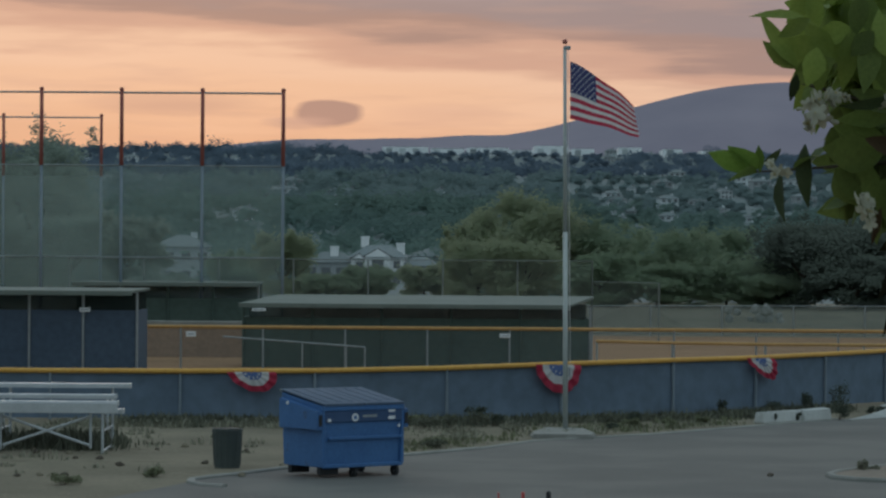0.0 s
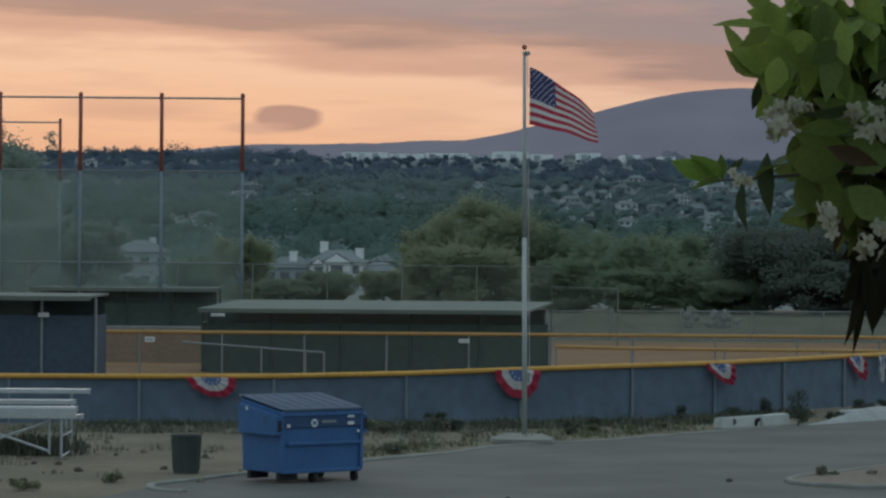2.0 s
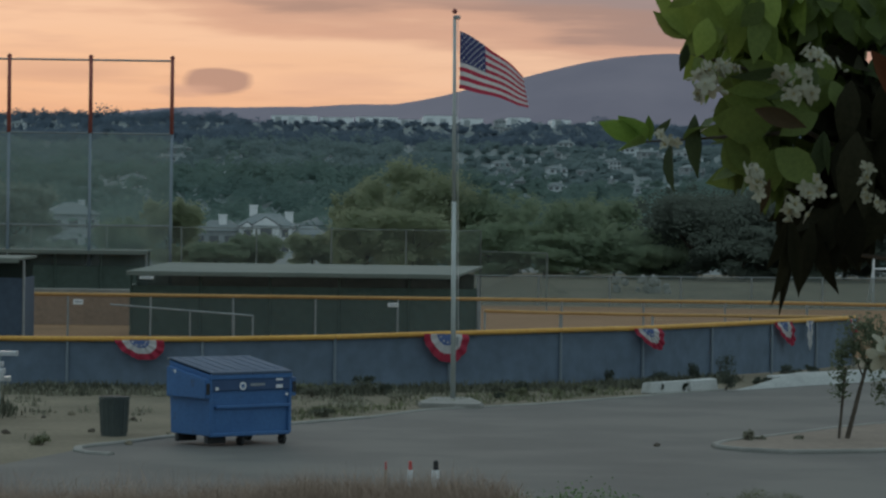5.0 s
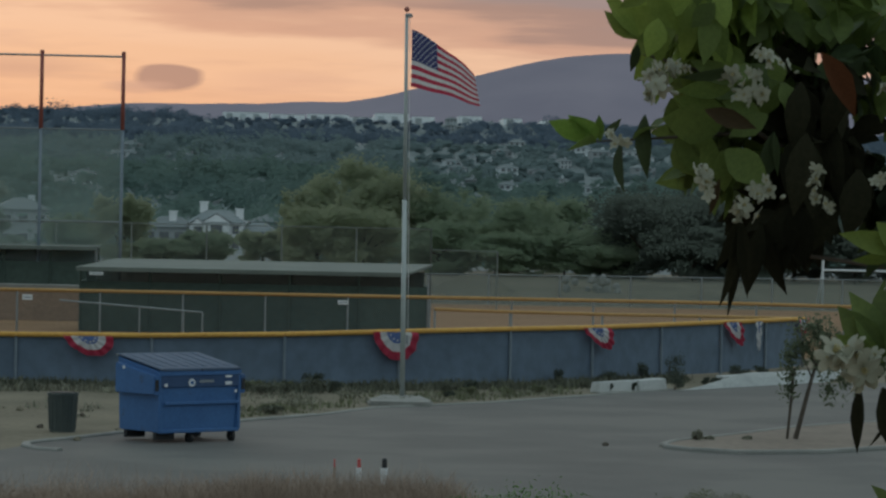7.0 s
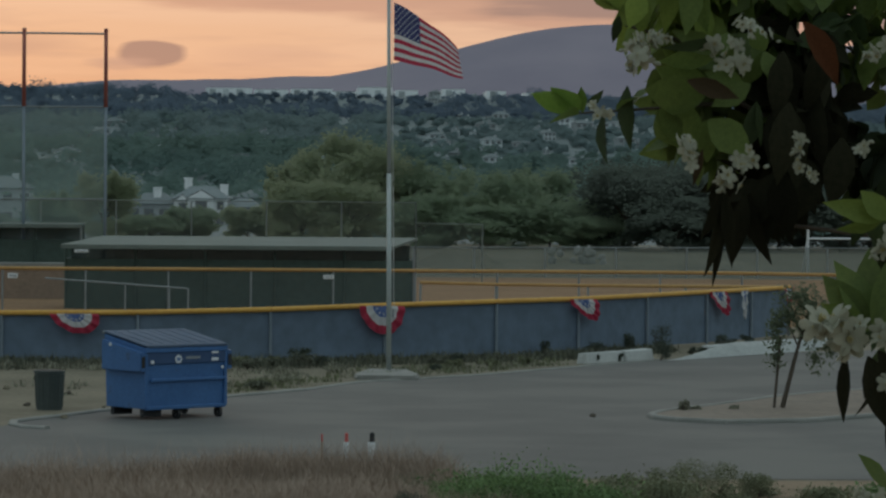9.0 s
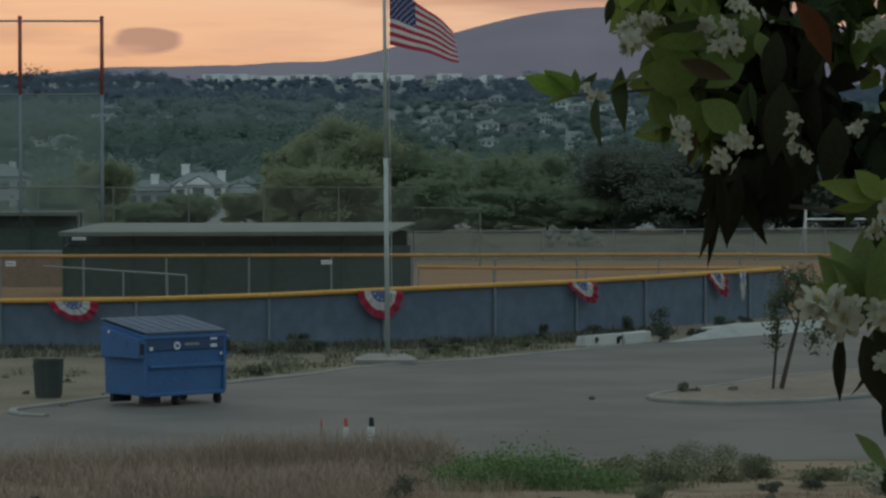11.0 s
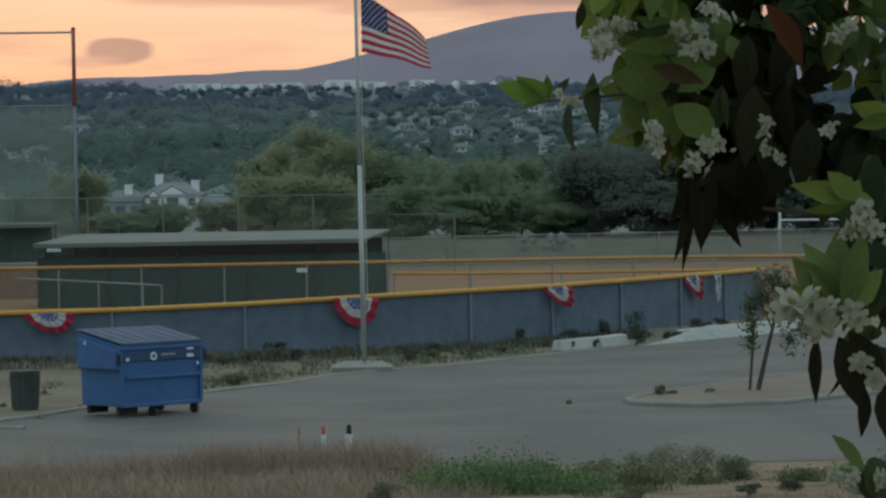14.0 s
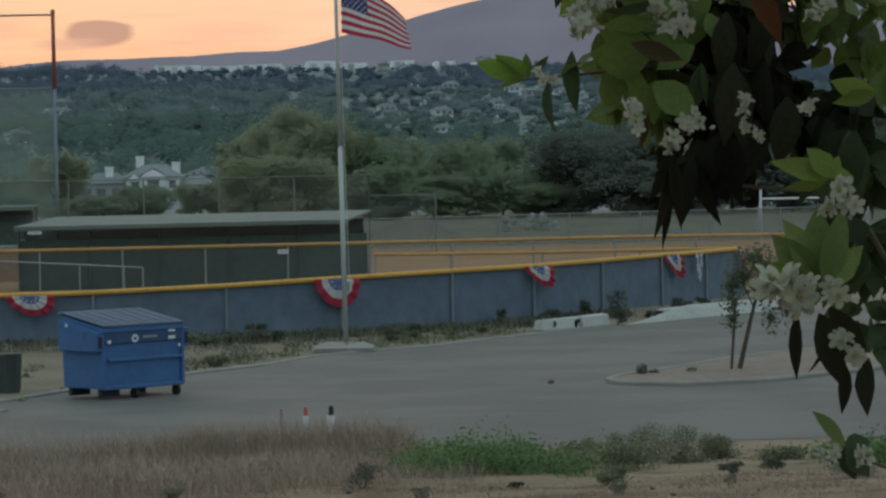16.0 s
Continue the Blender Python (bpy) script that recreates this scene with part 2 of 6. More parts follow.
M_STRAW = shade("dry_grass", (0.31, 0.235, 0.185), (0.41, 0.32, 0.255), 0.8, 0.9, island=0.3, translucent=0.2)
M_LITTER = shade("dead_grass_litter", (0.195, 0.120, 0.080), (0.27, 0.172, 0.115), 0.6, 0.95, island=0.2, translucent=0.25)
M_SCRUB = shade("grey_scrub", (0.19, 0.185, 0.14), (0.28, 0.27, 0.20), 1.0, 0.9, island=0.35)
M_WEED_DARK = shade("dusty_dark_weed", (0.085, 0.092, 0.066), (0.15, 0.15, 0.108), 0.7, 0.9, island=0.35)
M_SAPLING = shade("sapling_foliage", (0.10, 0.125, 0.075), (0.155, 0.18, 0.11), 1.5, 0.8, island=0.25, translucent=0.5)
M_CROWN = {
    # olive and green are paler than real leaves, to carry the haze
    "olive": shade("hazed_olive_foliage", (0.34, 0.385, 0.25), (0.41, 0.44, 0.30), 0.25, 0.8, island=0.08, translucent=0.72),
    "green": shade("hazed_green_foliage", (0.27, 0.34, 0.23), (0.33, 0.395, 0.27), 0.25, 0.8, island=0.08, translucent=0.72),
    "dark": shade("dark_foliage", (0.052, 0.065, 0.047), (0.070, 0.085, 0.062), 0.25, 0.85, island=0.15, translucent=0.1),
    "grey": shade("grey_green_foliage", (0.20, 0.245, 0.20), (0.26, 0.305, 0.25), 0.25, 0.85, island=0.25, translucent=0.4)}
# far foliage: distance haze is mixed into these pale bluish colours
M_FAR = shade("hazed_crest_foliage", (0.142, 0.19, 0.245), (0.175, 0.225, 0.28), 0.008, 0.95, fine=0.05, island=0.04, translucent=0.6, spec=0.1)
M_FAR_TOWN = shade("hazed_garden_foliage", (0.19, 0.255, 0.27), (0.255, 0.32, 0.31), 0.012, 0.95, fine=0.1, island=0.06, translucent=0.6, spec=0.1)
M_FAR_LOW = shade("hazed_low_hill_foliage", (0.16, 0.235, 0.22), (0.215, 0.295, 0.255), 0.012, 0.95, fine=0.1, island=0.06, translucent=0.65, spec=0.1)
M_LEAF = shade("citrus_leaf", (0.095, 0.134, 0.034), (0.146, 0.196, 0.050), 14, 0.5, fine=90, random_amt=0.2, translucent=0.42, spec=0.3)
# lighter copy of the leaf, brightened as if lit from the sky
M_LEAF_MID = shade("lit_outer_citrus_leaf", (0.16, 0.215, 0.042), (0.225, 0.285, 0.062), 14, 0.5, fine=90, random_amt=0.3, translucent=0.5, spec=0.3)
# darker copy of the citrus leaf, for leaves in shade or silhouette
M_LEAF_DIM = shade("dim_citrus_leaf", (0.036, 0.055, 0.022), (0.060, 0.084, 0.033), 14, 0.6, fine=90, random_amt=0.5, translucent=0.35, spec=0.25)
M_LEAF_YOUNG = shade("young_citrus_leaf", (0.11, 0.19, 0.035), (0.165, 0.26, 0.055), 14, 0.5, fine=90, random_amt=0.25, translucent=0.35, spec=0.35)
M_LEAF_DEAD = shade("dead_citrus_leaf", (0.075, 0.028, 0.013), (0.115, 0.042, 0.019), 20, 0.8, fine=90, translucent=0.3, spec=0.08)
# near-black copy of the leaf: deep crown shade as colour
M_LEAF_SHADED = shade("shaded_citrus_leaf", (0.021, 0.022, 0.013), (0.036, 0.034, 0.020), 14, 0.85, fine=90, random_amt=0.5, translucent=0.3, spec=0.08)
M_LEAF_BROWN = shade("withered_citrus_leaf", (0.048, 0.036, 0.020), (0.075, 0.050, 0.028), 20, 0.8, fine=90, translucent=0.3, spec=0.1)
M_PETAL = shade("citrus_petal", (0.33, 0.335, 0.25), (0.47, 0.46, 0.37), 20, 0.6, fine=120, translucent=0.4)
M_STAMEN = shade("citrus_stamen", (0.36, 0.30, 0.13), (0.46, 0.38, 0.18), 20, 0.7)
M_HOUSE = shade("stucco", (0.34, 0.37, 0.385), (0.46, 0.485, 0.49), 0.2, 0.9, fine=3, random_amt=0.5)
# tile colour lifted and blued for the haze over the hillside
M_TILE = shade("hazed_roof_tile", (0.165, 0.195, 0.205), (0.23, 0.25, 0.25), 0.3, 0.9, fine=4, random_amt=0.15)
M_VILLA = shade("white_stucco", (0.74, 0.75, 0.76), (0.84, 0.84, 0.84), 0.3, 0.9, fine=3)
M_PANE = shade("window_glass_dark", (0.13, 0.14, 0.15), (0.19, 0.20, 0.21), 0.5, 0.15)
M_WAREHOUSE = shade("white_tilt_up_wall", (0.76, 0.78, 0.80), (0.85, 0.86, 0.87), 0.05, 0.8, fine=1)
# ground tinted with the same painted haze as the far woods
M_HILL = shade("hazed_hill_ground", (0.125, 0.16, 0.165), (0.165, 0.20, 0.20), 0.02, 0.95, fine=0.2)
M_ORANGE = shade("faded_red_cap", (0.50, 0.065, 0.065), (0.60, 0.10, 0.09), 10, 0.6)
M_ROCK = shade("rubble_stone", (0.24, 0.24, 0.23), (0.34, 0.34, 0.32), 1.0, 0.9, bump=0.03, fine=10)

# distant ridge; the evening air in front of it is put in as a glow
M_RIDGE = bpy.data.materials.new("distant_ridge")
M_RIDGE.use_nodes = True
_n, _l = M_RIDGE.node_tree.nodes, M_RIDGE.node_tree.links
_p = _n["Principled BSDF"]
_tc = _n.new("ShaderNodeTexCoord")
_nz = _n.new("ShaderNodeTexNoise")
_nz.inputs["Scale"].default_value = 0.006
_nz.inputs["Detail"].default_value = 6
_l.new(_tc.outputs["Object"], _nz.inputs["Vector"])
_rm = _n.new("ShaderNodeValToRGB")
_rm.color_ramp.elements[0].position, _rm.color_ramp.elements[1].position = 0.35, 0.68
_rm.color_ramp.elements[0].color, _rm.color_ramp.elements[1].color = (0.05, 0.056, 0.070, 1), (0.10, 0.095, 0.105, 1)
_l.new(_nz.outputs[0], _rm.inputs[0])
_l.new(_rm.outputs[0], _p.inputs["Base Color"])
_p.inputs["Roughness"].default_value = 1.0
# faint violet emission stands in for the haze
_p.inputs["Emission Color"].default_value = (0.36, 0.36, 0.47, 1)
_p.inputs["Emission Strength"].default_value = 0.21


# ---------------------------------------------------------------- building helpers
def mesh_of(name, bm, material, smooth=False):
    me = bpy.data.meshes.new(name)
    if smooth:
        for f in bm.faces:
            f.smooth = True
    bm.to_mesh(me)
    bm.free()
    for m in (material if isinstance(material, (list, tuple)) else [material]):
        me.materials.append(m)
    return me


def part(name, bm, material, parent, label="", smooth=False):
    ob = new(name, mesh_of(name, bm, material, smooth))
    ob.parent = parent
    return tagged(ob, label=label)


def thing(name, m, label, category, group="", kind=""):
    ob = new(name)
    ob.empty_display_size = 0.2
    ob.matrix_basis = m
    return tagged(ob, label, category, group, kind)


def raw(name, verts, faces, material, parent=None, smooth=False):
    me = bpy.data.meshes.new(name)
    me.from_pydata([tuple(v) for v in verts], [], [tuple(f) for f in faces])
    me.materials.append(material)
    if smooth:
        me.polygons.foreach_set("use_smooth", [True] * len(me.polygons))
    ob = new(name, me)
    ob.parent = parent
    return ob


def box(bm, c, s, turn=None, bevel=0.0):
    geo = bmesh.ops.create_cube(bm, size=1.0)
    m = Matrix.Translation(c) @ (turn or Matrix.Identity(4)) @ Matrix.Diagonal((*s, 1))
    bmesh.ops.transform(bm, matrix=m, verts=geo["verts"])
    if bevel:
        edges = list({e for v in geo["verts"] for e in v.link_edges})
        bmesh.ops.bevel(bm, geom=edges, offset=bevel, segments=1, affect="EDGES")
    return bm


def rod(bm, a, b, r0, r1=None, sides=8):
    a, b = Vector(a), Vector(b)
    d = b - a
    geo = bmesh.ops.create_cone(bm, cap_ends=True, segments=sides, radius1=r0, radius2=r0 if r1 is None else r1, depth=d.length)
    m = Matrix.Translation((a + b) / 2) @ d.to_track_quat("Z", "Y").to_matrix().to_4x4()
    bmesh.ops.transform(bm, matrix=m, verts=geo["verts"])
    return bm


def B():
    return bmesh.new()


def prism(bm, outline, z0, z1):
    """An upright prism over an outline of (x, y)."""
    lo = [bm.verts.new((x, y, z0)) for x, y in outline]
    hi = [bm.verts.new((x, y, z1)) for x, y in outline]
    k = len(outline)
    for i in range(k):
        bm.faces.new((lo[i], lo[(i + 1) % k], hi[(i + 1) % k], hi[i]))
    bm.faces.new(hi)
    bm.faces.new(lo[::-1])
    bmesh.ops.recalc_face_normals(bm, faces=bm.faces[:])
    return bm


def leaf_cloud(rng, blobs, count, size, flat=0.0, shell=0.55, stray=0.18, even=0.0):
    """Small four-cornered leaves scattered through ellipsoids: centre x, y, z and radii. even: how far the leaves lie alike, like shingles, open to the sky."""
    blobs = np.array(blobs, float)
    weight = (blobs[:, 3] * blobs[:, 4] * blobs[:, 5]) ** 0.75
    pick = rng.choice(len(blobs), count, p=weight / weight.sum())
    d = rng.normal(size=(count, 3))
    d /= np.linalg.norm(d, axis=1)[:, None]
    r = rng.random(count) ** (1 / 3 if shell == 0 else shell * 0.5)
    r *= 1 + stray * rng.normal(size=count)
    c = blobs[pick, :3] + d * blobs[pick, 3:6] * r[:, None]
    lie = rng.normal(size=(count, 3))
    lie /= np.linalg.norm(lie, axis=1)[:, None]
    lie = lie * (1 - even) + np.array([0.0, -0.55, 0.84]) * even
    a = np.cross(lie, rng.normal(size=(count, 3)))
    a /= np.linalg.norm(a, axis=1)[:, None]
    b = np.cross(lie, a)
    b[:, 2] *= 1 - flat
    b /= np.linalg.norm(b, axis=1)[:, None]
    s = size * (0.6 + 0.9 * rng.random(count))[:, None]
    v = np.stack([c - a * s, c + b * s * 0.45, c + a * s, c - b * s * 0.45], 1).reshape(-1, 3)
    f = np.arange(count * 4).reshape(-1, 4)
    return v, f


def ease(a, b, x):
    t = min(1.0, max(0.0, (x - a) / (b - a)))
    return t * t * (3 - 2 * t)


# ---------------------------------------------------------------- ground
def ground_z(x, y):
    """The lie of the land: a bank under the camera, the flat lot and field, a valley, the far hill."""
    bank = 2.6 * ease(34, 4, y) * 0.75 + 0.9 * ease(44.5, 30, y)
    bank *= 0.75
    bump = 0.0
    if y < 45:
        bump = 0.10 * noise.noise((x * 0.35, y * 0.5, 2.0)) * ease(45, 40, y)
    z = bank + bump
    if y > 146:
        z += 0.95 * ease(149, 166, y) * (1 - ease(200, 260, y))
    if y > 155:
        side = 1 - 0.14 * ease(60, 420, x)
        z -= 2.2 * ease(200, 300, y)
        rise = 0.0
        for y0, y1, dz in ((560, 860, 14.0), (800, 1250, 21.0), (1290, 1640, 18.5)):
            rise += dz * ease(y0, y1, y)
        z += rise * side + 2.2 * ease(500, 900, y) * noise.noise((x * 0.006, y * 0.004, 7.0)) * 2 * (1 - ease(1300, 1600, y))
        z -= 60 * ease(2100, 3000, y)
    return z


def build_ground():
    ys = list(np.concatenate([np.linspace(-600, -20, 12), np.linspace(-10, 26, 14), np.linspace(27, 46, 60), np.linspace(47, 148, 36),
                              np.linspace(149, 200, 26), np.linspace(206, 700, 56), np.linspace(715, 2200, 70), np.linspace(2300, 4900, 16)]))
    us = np.sign(np.linspace(-1, 1, 101)) * np.abs(np.linspace(-1, 1, 101)) ** 1.6
    verts, faces = [], []
    for y in ys:
        w = 60 + 0.6 * abs(y) if y > 0 else 60 + 1.2 * abs(y)
        for u in us:
            verts.append((u * w, y, ground_z(u * w, y)))
    k = len(us)
    for j in range(len(ys) - 1):
        for i in range(k - 1):
            a = j * k + i
            faces.append((a, a + 1, a + k + 1, a + k))
    ob = raw("ground", verts, faces, M_DIRT, smooth=True)
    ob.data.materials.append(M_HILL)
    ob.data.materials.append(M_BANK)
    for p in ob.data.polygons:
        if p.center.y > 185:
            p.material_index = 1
        elif p.center.y < 45.5:
            p.material_index = 2
    tagged(ob, "dry pale earth with tufts, rising to a wooded hill", "ground", kind="structure")


build_ground()

# the lot's far edge, from the open road on one side to the apron on the other
EDGE = [(-40, 46.5), (-14, 47.0), (-7.5, 49.0), (-5.6, 51.6), (-4.75, 54.6), (-4.52, 55.4), (-4.44, 56.1), (-4.15, 56.8), (-3.77, 57.4), (-3.03, 59.0), (-2.1, 60.9), (-0.72, 63.1), (0.77, 65.3),
        (2.03, 68.1), (4.77, 70.8), (7.57, 74.6), (9.7, 77.6), (13.7, 81.5), (18, 84), (45, 88)]


def build_lot():
    bm = B()
    outline = EDGE + [(60, 70), (60, 45.0), (20, 45.2), (5, 45.6), (-10, 45.0), (-40, 44.6)]
    vs = [bm.verts.new((x, y, 0.006)) for x, y in outline]
    f = bm.faces.new(vs)
    f.normal_update()
    if f.normal.z < 0:
        f.normal_flip()
    bmesh.ops.triangulate(bm, faces=[f])
    tagged(new("road", mesh_of("road", bm, M_ASPHALT)), "worn grey asphalt parking lot with dusty edges", "road", kind="structure")
    bm = B()
    vs = [bm.verts.new(p) for p in ((-60, 79, 0.008), (17, 97, 0.008), (45, 97, 0.008), (45, 148.5, 0.008), (-60, 148.5, 0.008))]
    bm.faces.new(vs)
    tagged(new("infield", mesh_of("infield", bm, M_CLAY)), "raked reddish-brown clay of the ball field", "field", kind="structure")


build_lot()


def ribbon(bm, line, width, z0, z1):
    """A low kerb along a line of (x, y), with a chamfered top."""
    pts = [Vector((x, y, 0)) for x, y in line]
    rings = []
    for i, p in enumerate(pts):
        d = (pts[min(i + 1, len(pts) - 1)] - pts[max(i - 1, 0)]).normalized()
        s = Vector((-d.y, d.x, 0)) * width / 2
        c = (z1 - z0) * 0.25
        rings.append([bm.verts.new(q) for q in (p - s + Vector((0, 0, z0)), p - s + Vector((0, 0, z1 - c)), p - s * 0.7 + Vector((0, 0, z1)),
                                                p + s * 0.7 + Vector((0, 0, z1)), p + s + Vector((0, 0, z1 - c)), p + s + Vector((0, 0, z0)))])
    for a, b in zip(rings, rings[1:]):
        for j in range(5):
            bm.faces.new((a[j], a[j + 1], b[j + 1], b[j]))
    bm.faces.new(rings[0])
    bm.faces.new(rings[-1][::-1])
    bmesh.ops.recalc_face_normals(bm, faces=bm.faces[:])


def build_kerbs():
    bm = B()
    ribbon(bm, [(-3.75, 54.6), (-4.15, 54.85), (-4.4, 55.4)] + EDGE[6:13], 0.17, -0.05, 0.05)
    tagged(new("kerb", mesh_of("kerb", bm, M_KERB)), "low dusty concrete kerb at the lot's edge", "kerb", kind="structure")
    bm = B()
    ribbon(bm, EDGE[12:17], 0.16, -0.05, 0.035)
    tagged(new("kerb", mesh_of("kerb", bm, M_KERB)), "worn kerb half buried in blown dirt", "kerb", kind="structure")


build_kerbs()


def build_ridge():
    """The mountain behind all, about four kilometres off."""
    rng = np.random.default_rng(5)
    prof = [(-1400, 118), (-480, 122), (-330, 123), (-280, 129), (-232, 137), (-160, 139), (-60, 140), (30, 145), (95, 146), (155, 162), (250, 184), (330, 206), (400, 214), (445, 216),
            (560, 208), (700, 190), (900, 196), (1500, 150)]
    px, pz = [p[0] for p in prof], [p[1] for p in prof]
    xs = np.linspace(-1400, 1500, 260)
    verts, faces = [], []
    rows = 14
    for j in range(rows):
        t = j / (rows - 1)
        for x in xs:
            top = np.mean([np.interp(x + d, px, pz) for d in (-36, -24, -12, 0, 12, 24, 36)]) + 1.2 * noise.noise((x * 0.02, 0, 0)) + 0.6 * noise.noise((x * 0.07, 3, 0))
            z = -30 + (top + 30) * t
            y = 3300 + 700 * t + (1 - t) * 90 * noise.noise((x * 0.006, t * 3, 1.0))
            verts.append((x, y, z + 8 * (1 - t) * noise.noise((x * 0.01, t * 4, 5.0))))
    k = len(xs)
    for j in range(rows - 1):
        for i in range(k - 1):
            a = j * k + i
            faces.append((a, a + 1, a + k + 1, a + k))
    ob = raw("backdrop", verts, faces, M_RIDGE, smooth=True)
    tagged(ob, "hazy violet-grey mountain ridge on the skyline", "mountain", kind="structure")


build_ridge()


# ---------------------------------------------------------------- far hill: woods, houses, sheds
def house(m, w, d, h, storeys, label, name="house"):
    """A stucco house: walls, hipped roof with a chimney, windows with panes."""
    hs = thing(name, m, label, "house", "houses on the hillside")
    bm = B()
    box(bm, (0, 0, h / 2), (w, d, h))
    part("wall", bm, M_HOUSE, hs)
    bm = B()
    o, r = 0.5, h * 0.32
    lo = [bm.verts.new(p) for p in ((-w / 2 - o, -d / 2 - o, h), (w / 2 + o, -d / 2 - o, h), (w / 2 + o, d / 2 + o, h), (-w / 2 - o, d / 2 + o, h))]
    hi = [bm.verts.new((-w / 2 + d / 2, 0, h + r)), bm.verts.new((w / 2 - d / 2, 0, h + r))]
    for f in ((lo[0], lo[1], hi[1], hi[0]), (lo[1], lo[2], hi[1]), (lo[2], lo[3], hi[0], hi[1]), (lo[3], lo[0], hi[0]), tuple(lo[::-1])):
        bm.faces.new(f)
    rf = part("roof", bm, M_TILE, hs)
    bm = B()
    box(bm, (w * 0.22, 0, h + r * 0.75), (1.1, 0.9, 1.9), bevel=0.08)
    part("chimney", bm, M_HOUSE, rf)
    for s in range(storeys):
        for i in range(3):
            bm = B()
            box(bm, (-w * 0.32 + i * w * 0.32, -d / 2 - 0.02, h * (s + 0.5) / storeys), (1.5, 0.08, 1.25))
            part("window", bm, M_PANE, hs)
    return hs


def build_hill():
    rng = np.random.default_rng(11)
    # the big pale house in the trees: a tall gabled block, a low wing, three chimneys
    big = thing("house", pose(-14.5, 540, ground_z(-14, 540) - 0.4, 0, 0, -4), "large white two-storey house with gables and chimneys among trees", "house", "houses on the hillside")
    for cx, cy, w, d, h in ((3.6, 0, 8.9, 9, 4.9), (3.9, -5.2, 4.4, 1.6, 4.9), (-4.6, 0.4, 7.6, 8, 3.9), (10.6, 1.0, 5.2, 7, 3.4)):
        bm = B()
        box(bm, (cx, cy, h / 2), (w, d, h))
        part("wall", bm, M_VILLA if h > 4 else M_HOUSE, big)
    for cx, cy, w, d, z, r, gable in ((3.6, 0, 9.9, 10.2, 4.9, 2.0, False), (3.9, -4.4, 5.2, 4.2, 4.9, 1.5, True), (0.6, -4.4, 2.6, 1.6, 4.6, 1.0, True), (-4.6, 0.4, 8.6, 9.0, 3.9, 1.8, False), (10.6, 1.0, 6.2, 8, 3.4, 1.5, False)):
        bm = B()
        a = [bm.verts.new(p) for p in ((cx - w / 2, cy - d / 2, z), (cx + w / 2, cy - d / 2, z), (cx + w / 2, cy + d / 2, z), (cx - w / 2, cy + d / 2, z))]
        if gable:
            t = [bm.verts.new((cx, cy - d / 2, z + r)), bm.verts.new((cx, cy + d / 2, z + r))]
            for f in ((a[1], a[2], t[1], t[0]), (a[2], a[3], t[1]), (a[3], a[0], t[0], t[1]), tuple(a[::-1])):
                bm.faces.new(f)
        else:
            t = [bm.verts.new((cx - w / 5, cy, z + r)), bm.verts.new((cx + w / 5, cy, z + r))]
            for f in ((a[0], a[1], t[1], t[0]), (a[1], a[2], t[1]), (a[2], a[3], t[0], t[1]), (a[3], a[0], t[0]), tuple(a[::-1])):
                bm.faces.new(f)
        rf = part("roof", bm, M_TILE, big)
        if gable:
            bm = B()
            q = [bm.verts.new(p) for p in ((cx - w / 2 + 0.3, cy - d / 2 + 0.05, z), (cx + w / 2 - 0.3, cy - d / 2 + 0.05, z), (cx, cy - d / 2 + 0.05, z + r - 0.15))]
            bm.faces.new(q)
            part("gable", bm, M_VILLA, rf, "white stucco gable")
    for cx, cy, z in ((-4.0, -1.0, 5.6), (1.1, 0.5, 7.3), (7.4, -1.5, 6.2)):
        bm = B()
        box(bm, (cx, cy, z), (1.3, 1.1, 1.8), bevel=0.1)
        box(bm, (cx, cy, z + 0.95), (1.5, 1.3, 0.25), bevel=0.05)
        part("chimney", bm, M_VILLA, big, "pale stucco chimney")
    for x, y, z, w, h in ((3.9, -6.02, 3.7, 2.0, 1.3), (3.0, -6.02, 1.5, 1.1, 1.8), (4.9, -6.02, 1.5, 1.1, 1.8), (0.6, -4.52, 3.4, 1.3, 1.3), (0.6, -4.52, 1.4, 1.3, 1.7), (7.0, -4.52, 3.6, 1.1, 1.3), (7.0, -4.52, 1.4, 1.3, 1.8),
                          (-2.6, -3.64, 2.4, 1.6, 1.3), (-5.2, -3.64, 2.4, 1.6, 1.3), (-7.4, -3.64, 2.4, 1.0, 1.3), (10.6, -2.54, 2.0, 1.6, 1.2)):
        bm = B()
        box(bm, (x, y, z), (w, 0.08, h))
        part("window", bm, M_PANE, big)
    house(pose(-45.0, 545, ground_z(-45, 545) - 0.4, 0, 0, 14), 9.0, 7, 6.4, 2, "pale two-storey house with a white chimney", "house")
    house(pose(-1.0, 575, ground_z(-1, 575) - 0.6, 0, 0, 6), 10, 8, 5.0, 1, "low pale house half hidden by trees", "house")
    proto = [house(pose(0, -300 - 40 * i, -20), w, d, h, s, lab) for i, (w, d, h, s, lab) in enumerate((
        (10, 7, 2.8, 1, "low wide stucco house on the wooded hillside"), (8, 6, 4.4, 2, "two-storey stucco house on the wooded hillside"),
        (3.6, 3.4, 3.6, 1, "narrow pale house on the wooded hillside")))]
    placed = []
    while len(placed) < 130:
        k = len(placed)
        if k < 16:
            y = rng.normal(960, 40)
            x = rng.uniform(-0.13, 0.03) * y
            if noise.noise((x * 0.012, y * 0.01, 5.0)) < -0.05:
                continue
        elif k < 100:
            y = rng.uniform(800, 1130)
            x = rng.uniform(0.045, 0.215) * y
        elif k < 102:
            y = rng.uniform(610, 790)
            x = rng.uniform(-0.13, 0.02) * y
        elif k < 118:
            y = rng.uniform(1400, 1520)
